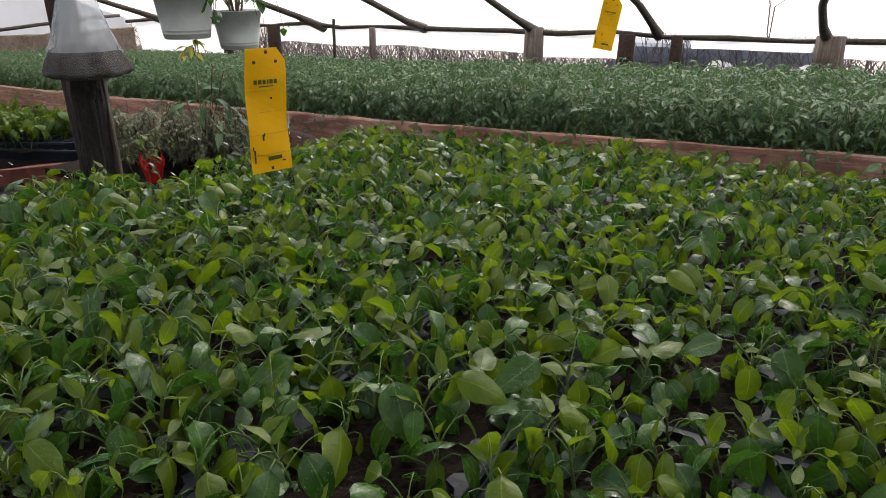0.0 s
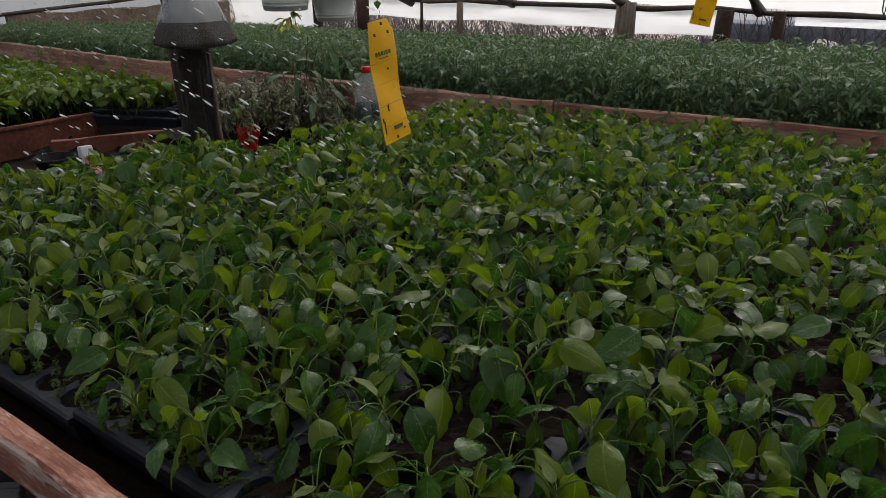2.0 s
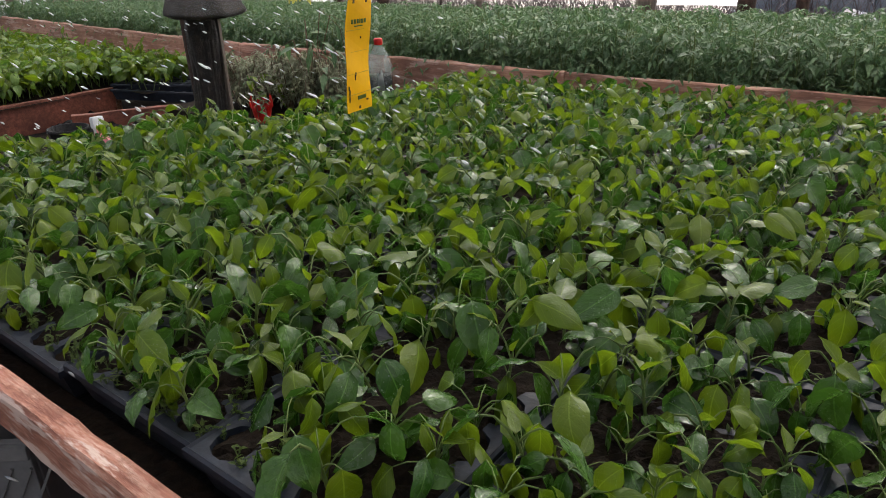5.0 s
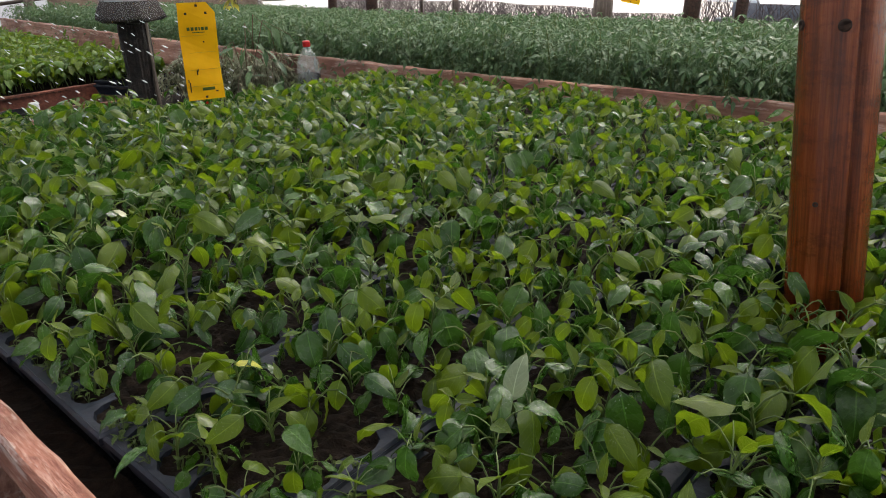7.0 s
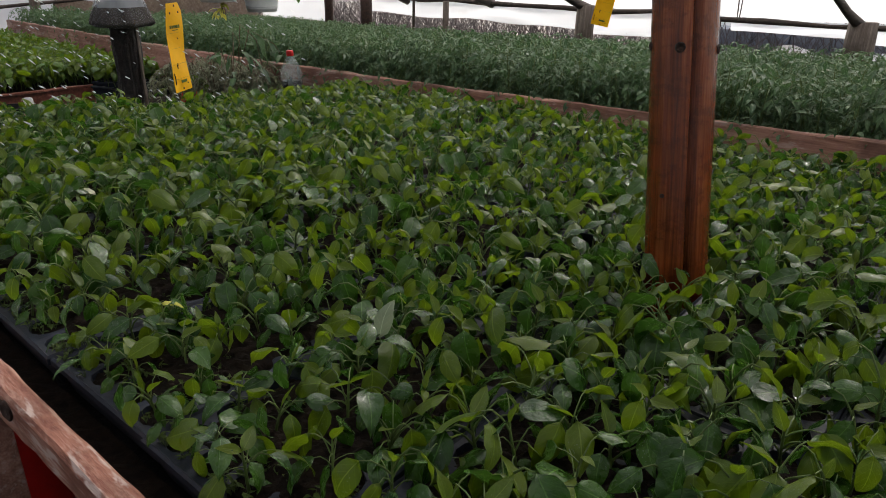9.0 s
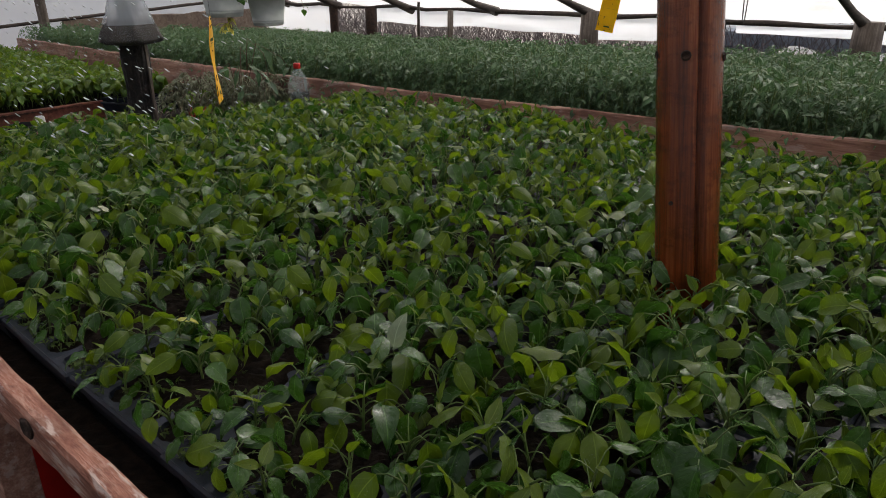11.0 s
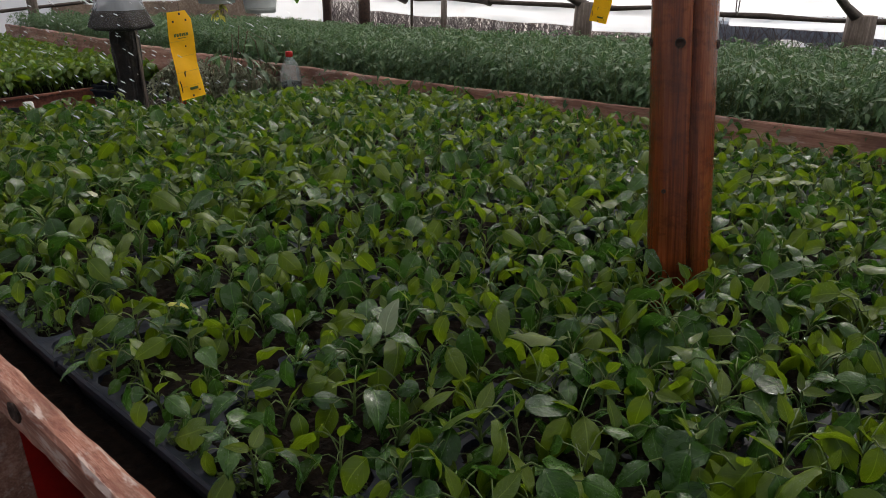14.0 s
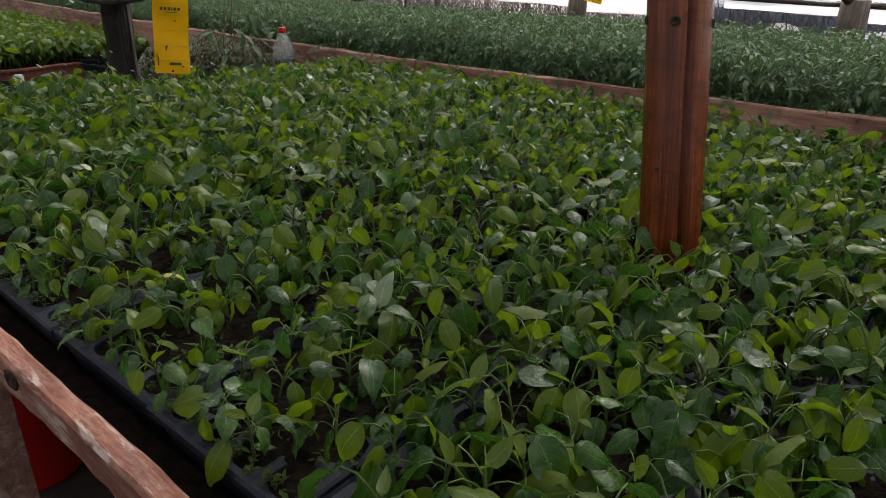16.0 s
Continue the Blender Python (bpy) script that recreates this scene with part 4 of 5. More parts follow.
# ---------------------------------------------------------------- the post in the bench
def bench_post():
    """A split round post: dark crack down its face, knots and a varnished tint."""
    bm = bmesh.new()
    r = random.Random(77)
    sides, rows = 72, []
    cam_side = math.atan2(0.2 - 1.2, 1.13 - 0.476)
    crack = cam_side + 0.36
    zs = [0.0 + 0.045 * i for i in range(56)]
    for z in zs:
        row = []
        wob = 0.02 * math.sin(z * 3.1) + 0.012 * math.sin(z * 11)
        for k in range(sides):
            a = k * math.tau / sides
            d = (a - crack - wob + math.pi) % math.tau - math.pi
            rad = 0.0535 * (1 + 0.02 * noise.noise((math.cos(a) * 2, math.sin(a) * 2, z * 1.5))) * (1 - 0.02 * (z - 0.85))
            rad -= 0.03 * math.exp(-(d / 0.055) ** 2)
            rad -= 0.004 * math.exp(-((d + 0.75) / 0.04) ** 2) * (0.5 + 0.5 * math.sin(z * 6))
            row.append(bm.verts.new((math.cos(a) * rad, math.sin(a) * rad, z)))
        rows.append(row)
    for a, b in zip(rows, rows[1:]):
        for k in range(sides):
            bm.faces.new((a[k], a[(k + 1) % sides], b[(k + 1) % sides], b[k]))
    bm.faces.new(rows[0][::-1])
    bm.faces.new(rows[-1])
    th = thing("support_post", Matrix.Translation((0.5, 1.255, 0.862)) @ Vector((0, 0, 1)).rotation_difference(Vector((-0.15, 0.06, 1))).to_matrix().to_4x4() @ pose(0, 0, -0.862), "split reddish-brown round timber post with knots, among seedlings", "post")
    part("shaft", bm, POST, th, smooth=True)
    for da, z, size in ((-0.12, 1.24, 0.0068), (-1.3, 1.245, 0.006), (1.32, 1.235, 0.006), (-0.52, 1.0, 0.0032)):
        bm = bmesh.new()
        a = cam_side + da
        lathe(bm, [(size * 1.25, 0.0), (size * 1.15, 0.0022), (size * 0.9, 0.0028), (size * 0.5, 0.001), (0.0004, 0.0)], 14)
        m = pose(math.cos(a) * 0.0532, math.sin(a) * 0.0532, z) @ Vector((math.cos(a), math.sin(a), 0)).to_track_quat("Z", "Y").to_matrix().to_4x4()
        part("knot", bm, BARK, th, "dark knot", smooth=True, m=m)


# ---------------------------------------------------------------- hanging and standing things
def trap(name, m, label):
    """Sticky insect trap: bent card with a cut corner, holes, ruled lines, print and stuck insects. Its origin is the top edge's middle."""
    th = thing(name, m, label, "insect trap")
    bm = bmesh.new()
    W, H, T = 0.1, 0.25, 0.0008
    n = 14

    def bow(z):
        s = -z / H
        return 0.007 * math.sin(s * math.pi) - 0.003 * s

    def half(z, right):
        return W / 2 - (0.022 * max(0, 1 - (-z) / 0.026) if right else 0.0)

    rows = []
    zs = [0.0, -0.013, -0.026] + [-0.026 - (H - 0.026) * (i + 1) / n for i in range(n)]
    for z in zs:
        row = []
        for y in (-T / 2, T / 2):
            row += [bm.verts.new((x, bow(z) + y + 0.002 * math.sin(z * 40 + x * 30), z)) for x in (-half(z, False), -0.017, 0.017, half(z, True))]
        rows.append(row)
    order = [0, 1, 2, 3, 7, 6, 5, 4]
    for a, b in zip(rows, rows[1:]):
        for k in range(8):
            bm.faces.new((a[order[k]], b[order[k]], b[order[(k + 1) % 8]], a[order[(k + 1) % 8]]))
    for row in (rows[0], rows[-1]):
        for k in range(3):
            bm.faces.new((row[k], row[k + 1], row[k + 5], row[k + 4]))
    bmesh.ops.recalc_face_normals(bm, faces=bm.faces)
    part("card", bm, YELLOW, th, smooth=False)
    r = random.Random(len(name) + 5)

    def mark(kind, x, z, sx, sz, mat, thick=0.0012):
        bm = bmesh.new()
        for side in (-1, 1):
            box(bm, sx, thick, sz, pose(x, bow(z) + 0.002 * math.sin(z * 40 + x * 30) + side * 0.0011, z))
        part(kind, bm, mat, th)

    for z in (-0.083, -0.127, -0.171, -0.213):
        mark("ruled_line", 0.0, z, 0.094, 0.0007, LINE)
    for i, (w, x) in enumerate(((0.009, -0.026), (0.009, -0.0155), (0.008, -0.005), (0.004, 0.003), (0.009, 0.0115), (0.009, 0.022))):
        mark("print_bar", x, -0.066, w * 0.8, 0.0085, INK)
    mark("print_bar", 0.0, -0.0755, 0.033, 0.002, INK)
    mark("print_bar", 0.008, -0.222, 0.034, 0.008, INK)
    for x, z in ((0.0, -0.008), (-0.03, -0.027), (0.024, -0.027), (0.0, -0.243)):
        mark("punched_hole", x, z, 0.006, 0.006, INSECT)
    for x, z, sx, sz in ((-0.017, -0.178, 0.003, 0.012), (-0.014, -0.172, 0.002, 0.007), (-0.04, -0.215, 0.0025, 0.026), (-0.043, -0.198, 0.002, 0.008), (0.03, -0.23, 0.006, 0.003), (0.012, -0.1, 0.003, 0.004)):
        mark("insect", x, z, sx, sz, INSECT, 0.002)
    bm = bmesh.new()
    tube(bm, [(0, 0, -0.008), (0.004, 0, 0.01), (0, 0, 0.05), (0, 0, 0.3)], 0.0005, 5)
    part("string", bm, WIRE, th, "thin hanging wire")
    return th


def bag_post():
    """Tree post wrapped in black film, with a clear bag of soil tied to it."""
    round_post(-2.14, 1.31, 2.3, 0.045, BARK, "dark rough-barked trunk carrying the roof", foot=0.0, lean=(-0.02, -0.06), seed=41, sides=16)
    th = thing("stump", at(-1.97, 1.19, 0.0), "dark rough-barked stump with shreds of black film", "stump")
    bm = bmesh.new()
    prof = [(0.06, 0.0), (0.075, 0.4), (0.072, 0.6), (0.068, 0.7), (0.07, 0.8), (0.066, 0.88), (0.07, 0.95), (0.074, 1.05), (0.06, 1.13)]
    zs = [1.13 * k / 60 for k in range(61)]
    radius = lambda z: float(np.interp(z, [h for _, h in prof], [q for q, _ in prof])) * 0.8
    lathe(bm, [(radius(z), z) for z in zs], 48, lambda a, j: 1 + 0.06 * math.sin(a * 3 + j * 0.09) + 0.16 * noise.noise((math.cos(a) * 2.2, math.sin(a) * 2.2, j * 0.12)) + 0.1 * noise.noise((math.cos(a) * 6, math.sin(a) * 6, j * 0.3)))
    part("wrap", bm, STUMP, th)
    bm = bmesh.new()
    box(bm, 0.016, 0.012, 0.55, pose(0.06, 0.025, 0.83, -2, -4), bevel=0.003, rough=0.001)
    part("lath", bm, POST_GREY, th, "pale narrow lath")
    th = thing("plastic_bag", at(-1.89, 1.155, 1.095), "clear plastic bag holding dark soil, tied at its neck", "bag")
    fold = lambda a, j: 1 + 0.045 * math.sin(a * 7 + j * 0.6) + 0.03 * math.sin(a * 13 + j)
    bm = bmesh.new()
    outline = [(0.012, 0.004), (0.06, -0.006), (0.105, 0.0), (0.127, 0.014), (0.126, 0.024), (0.115, 0.05), (0.102, 0.08), (0.086, 0.12), (0.071, 0.165), (0.057, 0.215), (0.043, 0.265), (0.027, 0.32), (0.013, 0.35), (0.02, 0.37), (0.03, 0.41)]
    lathe(bm, outline, 56, fold)
    for f in bm.faces:
        f.material_index = 1 if f.calc_center_median().z < 0.085 else 0
    part("film", bm, [BAG_FILM, BAG_WET], th, smooth=True)
    bm = bmesh.new()
    rows = lathe(bm, [(0.01, 0.008), (0.058, -0.002), (0.102, 0.004), (0.122, 0.015), (0.121, 0.024), (0.11, 0.05), (0.096, 0.08), (0.06, 0.088), (0.002, 0.092)], 48, fold)
    for row in rows[5:8]:
        for v in row:
            v.co.z += 0.022 * noise.noise((v.co.x * 24, v.co.y * 24, 3))
    part("soil", bm, SOIL_BAG, th, smooth=True)
    bm = bmesh.new()
    lathe(bm, [(0.0145, 0.344), (0.0165, 0.35), (0.0145, 0.356)], 16)
    part("tie", bm, WIRE, th, smooth=True)


def hanging_pot(m, radius, height, label):
    th = thing("hanging_pot", m, label, "flower pot", "hanging pots")
    R, h = radius, height
    bm = bmesh.new()
    lathe(bm, [(0.004, 0.0), (R * 0.72, 0.0), (R * 0.745, h * 0.015), (R * 0.77, h * 0.1), (R * 0.785, h * 0.11), (R * 0.775, h * 0.12), (R * 0.79, h * 0.17), (R * 0.8, h * 0.18), (R * 0.79, h * 0.19),
               (R * 0.93, h * 0.8), (R * 0.96, h * 0.81), (R * 0.98, h * 0.97), (R, h * 0.975), (R, h), (R * 0.95, h), (R * 0.92, h * 0.85), (R * 0.002, h * 0.84)], 40)
    part("pot", bm, POT_GREY, th, smooth=True)
    bm = bmesh.new()
    lathe(bm, [(R * 0.91, h * 0.88), (R * 0.5, h * 0.9), (0.002, h * 0.89)], 24)
    part("soil", bm, SOIL, th)
    for a in (0.4, 2.5, 4.6):
        bm = bmesh.new()
        tube(bm, [(math.cos(a) * R * 0.97, math.sin(a) * R * 0.97, h * 0.96), (math.cos(a) * R * 0.8, math.sin(a) * R * 0.8, h * 1.25), (math.cos(a) * R * 0.1, math.sin(a) * R * 0.1, h * 2.4)], 0.0016, 5)
        part("hanger", bm, WHITE, th)
    return th


def trailing_plant(m, stems, leaf_mat, label, name="trailing_plant", seed=3, reach=0.25, size=0.035):
    """Stems that arch out and hang, with small oval leaves."""
    r = random.Random(seed)
    th = thing(name, m, label, "plant")
    leaves = []
    for s in range(stems):
        bm = bmesh.new()
        a = r.uniform(0, math.tau)
        d = Vector((math.cos(a), math.sin(a), 0))
        up, out = r.uniform(0.3, 1.0) * reach, r.uniform(0.4, 1.0) * reach
        pts = [Vector((0, 0, 0)) + d * 0.02, d * out * 0.4 + Vector((0, 0, up)), d * out * 0.85 + Vector((0, 0, up * 0.75)), d * out * 1.15 + Vector((0, 0, up * r.uniform(-0.4, 0.3)))]
        tube(bm, [tuple(p) for p in pts], [0.003, 0.0024, 0.0018, 0.001], 5)
        part("stem", bm, STEM_BROWN, th)
        for k in range(r.randint(4, 8)):
            q = r.uniform(0.25, 1.0) * 3
            i = min(2, int(q))
            leaves.append(Matrix.Translation(pts[i].lerp(pts[i + 1], q - i)) @ pose(0, 0, 0, 0, r.uniform(-20, 70), math.degrees(a) + r.uniform(-100, 100)) @ Matrix.Scale(size * r.uniform(0.7, 1.3), 4))
    for me_m in leaves:
        put_mesh("leaf", leaf_mat[r.randrange(len(leaf_mat))], th, me_m)
    return th


def withered_heap():
    """Drooping withered plants piled beside the bench."""
    r = random.Random(61)
    shapes = [leaf_arrays(1.0, 0.3, 1.2, 0.3, 90 + i, 4) for i in range(4)]
    th = thing("withered_plants", at(-2.38, 1.86, 0.665), "heap of drooping grey-green withered plants", "plants")
    for s in range(14):
        pieces = []
        cx, cy = r.uniform(-0.24, 0.34), r.uniform(-0.12, 0.14)
        for k in range(15):
            a = r.uniform(0, math.tau)
            d = Vector((math.cos(a), math.sin(a), 0))
            up, out = r.uniform(0.07, 0.2), r.uniform(0.08, 0.2)
            pts = [Vector((cx, cy, -0.05)), Vector((cx, cy, 0)) + d * out * 0.5 + Vector((0, 0, up)), Vector((cx, cy, 0)) + d * out + Vector((0, 0, up * 0.7)), Vector((cx, cy, 0)) + d * out * 1.25 + Vector((0, 0, up * 0.3 - 0.02))]
            pieces.append((*tube_arrays([tuple(p) for p in pts], [0.0025, 0.002, 0.0016, 0.001], 4), 1))
            for q in range(40):
                f = r.uniform(0.6, 3.0)
                i = min(2, int(f))
                m = Matrix.Translation(pts[i].lerp(pts[i + 1], f - i)) @ pose(0, 0, 0, 0, r.uniform(-25, 65), math.degrees(a) + r.uniform(-110, 110)) @ Matrix.Scale(r.uniform(0.02, 0.042), 4)
                v, t, u = shapes[r.randrange(4)]
                pieces.append((moved(v, m), t, u, 0))
        put_mesh("clump", array_mesh("clump", joined(pieces), [LEAF_DRY, STEM_BROWN]), th)


def bottle():
    th = thing("plastic_bottle", at(-1.95, 2.02, 0.617), "clear upturned drink bottle with a red screw cap", "bottle")
    bm = bmesh.new()
    prof = [(0.004, 0.004), (0.035, 0.0), (0.048, 0.008), (0.052, 0.02), (0.052, 0.09), (0.049, 0.1), (0.052, 0.11), (0.052, 0.17), (0.05, 0.19), (0.043, 0.215), (0.03, 0.24), (0.018, 0.258), (0.0145, 0.266), (0.0145, 0.272)]
    lathe(bm, [(r * 1.07, z * 1.06) for r, z in prof], 36)
    part("body", bm, PET, th, smooth=True)
    bm = bmesh.new()
    lathe(bm, [(0.002, 0.003), (0.046, 0.006), (0.0495, 0.02), (0.0495, 0.088), (0.0465, 0.1), (0.0495, 0.112), (0.0495, 0.155), (0.002, 0.156)], 30)
    part("filling", bm, BLACK_FILM, th, "dark filling", smooth=True)
    bm = bmesh.new()
    lathe(bm, [(0.0175, 0.282), (0.018, 0.285), (0.018, 0.304), (0.016, 0.308), (0.001, 0.308)], 24, lambda a, j: 1 + (0.02 * math.cos(a * 24) if 0 < j < 3 else 0))
    part("cap", bm, RED, th, "red screw cap", smooth=True)


def spray_bottle():
    th = thing("spray_bottle", at(-1.905, 0.745, 0.66, 0, 0, 160) @ Matrix.Scale(1.16, 4), "pink spray bottle with a white trigger head", "spray bottle")
    bm = bmesh.new()
    lathe(bm, [(0.002, 0.0), (0.034, 0.0), (0.036, 0.008), (0.036, 0.09), (0.03, 0.105), (0.014, 0.12), (0.014, 0.13)], 24)
    part("body", bm, PINK, th, smooth=True)
    bm = bmesh.new()
    box(bm, 0.075, 0.028, 0.03, pose(0.014, 0, 0.152, 0, 12), bevel=0.006)
    box(bm, 0.03, 0.026, 0.03, pose(-0.004, 0, 0.132), bevel=0.005)
    part("head", bm, WHITE, th)
    bm = bmesh.new()
    box(bm, 0.012, 0.018, 0.06, pose(-0.022, 0, 0.132, 0, 12), bevel=0.004)
    part("trigger", bm, PINK, th)
    th = thing("black_pot", at(-2.08, 0.735, 0.66), "empty round black plastic pot", "flower pot")
    bm = bmesh.new()
    lathe(bm, [(0.002, 0.0), (0.042, 0.0), (0.055, 0.13), (0.06, 0.132), (0.06, 0.142), (0.056, 0.142), (0.04, 0.01), (0.002, 0.008)], 32)
    part("pot", bm, BLACK_FILM, th, smooth=True)


def red_thing():
    """A torn red plastic pot among the withered plants."""
    th = thing("torn_pot", at(-2.24, 1.6, 0.617), "torn red plastic pot among withered plants", "flower pot")
    bm = bmesh.new()
    r = random.Random(8)
    rows = lathe(bm, [(0.03, 0.0), (0.036, 0.03), (0.042, 0.06), (0.048, 0.085)], 20)
    for k, v in enumerate(rows[-1]):
        v.co.z += 0.03 * math.sin(k * 1.9) + r.uniform(-0.008, 0.012)
    part("shell", bm, RED, th)


def side_shelf():
    """Board ledge beyond the bench, on which the heap, pots and bottle stand."""
    th = thing("ledge", at(0, 0, 0), "low dark board ledge beside the bench", "ledge")
    # board and shelves take the near-black soil material
    bm = bmesh.new()
    box(bm, 1.3, 2.1, 0.03, pose(-2.92, 1.02, 0.425))
    part("board", bm, SOIL, th, "dark soil-coloured board")
    for u in (-3.5, -2.4):
        for v in (0.1, 1.9):
            bm = bmesh.new()
            box(bm, 0.07, 0.07, 0.408, pose(u, v, 0.204), bevel=0.004)
            part("leg", bm, BOARD, th)
    bm = bmesh.new()
    box(bm, 1.0, 0.55, 0.03, pose(-2.35, 1.8, 0.602))
    part("shelf", bm, SOIL, th)
    bm = bmesh.new()
    box(bm, 0.45, 0.3, 0.03, pose(-2.0, 0.7, 0.642))
    part("shelf", bm, SOIL, th)


def hose():
    bm = bmesh.new()
    pts = [(-2.3, 1.5, 1.43), (-2.1, 1.45, 1.4), (-1.9, 1.45, 1.368), (-1.63, 1.45, 1.346), (-1.33, 1.45, 1.335), (-1.04, 1.45, 1.339), (-0.77, 1.45, 1.372), (-0.5, 1.45, 1.42), (0.2, 1.45, 1.65), (0.7, 1.4, 2.0)]
    tube(bm, [tuple(BENCH @ Vector(p)) for p in pts], 0.007, 8)
    tagged(part("hose", bm, BLACK_FILM, smooth=True), "thin black watering hose slung below the roof", "hose")
    bm = bmesh.new()
    pts = [(-0.273, 3.4, 1.6), (-0.27, 3.4, 1.4), (-0.23, 3.4, 1.25), (-0.225, 3.4, 1.12), (-0.215, 3.4, 1.1), (-0.21, 3.4, 1.24), (-0.163, 3.4, 1.276), (-0.13, 3.4, 1.28)]
    tube(bm, [tuple(BENCH @ Vector(p)) for p in pts], 0.003, 5)
    tagged(part("wire_hook", bm, WIRE), "bent thin wire hanging from the roof", "wire")


CRATE_U, CRATE_V = -1.388, 0.074


def crate():
    th = thing("crate", at(CRATE_U, CRATE_V, 0.0, 0, 0, 38), "dark grey plastic crate with a lattice side under the bench", "crate")
    for sx, sy, px, py in ((0.5, 0.015, 0, -0.17), (0.5, 0.015, 0, 0.17), (0.015, 0.322, -0.243, 0), (0.015, 0.322, 0.243, 0)):
        bm = bmesh.new()
        box(bm, sx, sy, 0.5, pose(px, py, 0.25), bevel=0.003)
        part("wall", bm, CRATE, th)
    bm = bmesh.new()
    box(bm, 0.47, 0.322, 0.01, pose(0, 0, 0.02))
    part("floor_panel", bm, CRATE, th)
    bm = bmesh.new()
    box(bm, 0.51, 0.012, 0.03, pose(0, -0.1845, 0.484), bevel=0.003)
    part("rim", bm, CRATE, th)
    for k in range(-5, 6):
        for tilt in (-28, 28):
            bm = bmesh.new()
            box(bm, 0.005, 0.006, 0.44, pose(0.036 * k, -0.181 + 0.0012 * (tilt > 0), 0.25, 0, tilt))
            part("lattice_bar", bm, CRATE, th)


def red_bucket():
    th = thing("bucket", at(-0.74, 0.19, 0.0), "red plastic bucket in the dark under the bench", "bucket")
    bm = bmesh.new()
    lathe(bm, [(0.002, 0.004), (0.105, 0.0), (0.11, 0.01), (0.14, 0.38), (0.148, 0.385), (0.148, 0.4), (0.138, 0.4), (0.106, 0.012), (0.002, 0.01)], 36)
    part("shell", bm, RED, th, smooth=True)
    bm = bmesh.new()
    tube(bm, [(0.146 * math.cos(k * math.pi / 12), -0.03 - 0.12 * math.sin(k * math.pi / 12), 0.39 - 0.06 * math.sin(k * math.pi / 12)) for k in range(13)], 0.003, 6)
    part("handle", bm, WIRE, th)


def water_cloud(seed, count):
    """A handful of falling drops, stretched along their way."""
    r = random.Random(seed)
    bm = bmesh.new()
    for _ in range(count):
        p = Vector((r.gauss(0, 0.3), r.gauss(0, 0.35), r.uniform(-0.35, 0.35)))
        size = r.uniform(0.0013, 0.003)
        m = Matrix.Translation(p) @ pose(0, 0, 0, 0, 62 + r.uniform(-10, 10), -150) @ Matrix.Diagonal((1, 1, r.uniform(2.5, 6), 1))
        bmesh.ops.create_icosphere(bm, subdivisions=1, radius=size, matrix=m)
    ob = part("water_drops", bm, WATER, smooth=True)
    return tagged(ob, "spray of falling water drops over the bench", "water", "water spray", "stuff")


ground()
roof()
rear_roof()
rafters()
north_side()
closing_walls()
outside()
bench_post()
bag_post()
side_shelf()
hose()
bottle()
spray_bottle()
red_thing()
withered_heap()
SMALL = [array_mesh("leaf", (*leaf_arrays(1.0, 0.75, 0.5, 0.2, 95 + i, 4), np.zeros(16)), [LEAF]) for i in range(3)]
BROAD = [array_mesh("leaf", (*leaf_arrays(1.0, 0.55, 0.8, 0.2, 104 + i, 4), np.zeros(16)), [LEAF_YOUNG if i else LEAF]) for i in range(3)]
YELLOWED = [array_mesh("leaf", (*leaf_arrays(1.0, 0.5, 0.9, 0.2, 110 + i, 4), np.zeros(16)), [LEAF_YELLOW]) for i in range(2)]
LONG = [array_mesh("leaf", (*leaf_arrays(1.0, 0.3, 0.9, 0.3, 98 + i, 4), np.zeros(16)), [LEAF_TOMATO]) for i in range(2)]
hanging_pot(at(-2.084, 1.724, 1.165), 0.113, 0.175, "pale grey-green plastic hanging pot")
hanging_pot(at(-2.015, 1.92, 1.115), 0.097, 0.145, "smaller pale grey hanging pot with a trailing plant")
trailing_plant(at(-2.015, 1.92, 1.25), 16, SMALL, "trailing plant with small round leaves in a hanging pot", seed=5, reach=0.24, size=0.04)
trailing_plant(at(-2.15, 1.8, 0.76), 6, LONG, "thin upright stalk with a few long leaves", name="stalk_plant", seed=14, reach=0.34, size=0.1)
trailing_plant(at(-2.35, 1.62, 0.62), 5, BROAD, "upright young plant with broad green leaves beside the stump", name="young_plant", seed=23, reach=0.2, size=0.042)
trailing_plant(at(-2.06, 1.75, 1.1), 2, YELLOWED, "yellowed trailing shoots below the hanging pot", name="yellowed_shoot", seed=29, reach=0.07, size=0.045)
far_trap = trap("insect_trap", pose(-1.49, 3.526, 1.27, 0, 10, 25) , "yellow sticky insect trap with dark specks, hung from the roof")
near_trap = trap("insect_trap", pose(-1.03, 0.955, 1.235, 0, 0, 50), "yellow sticky insect trap with green print, swinging over the seedlings")
crate()
red_bucket()
pepper_bench()
left_bench()
tomato_bench()
pepper_plants()
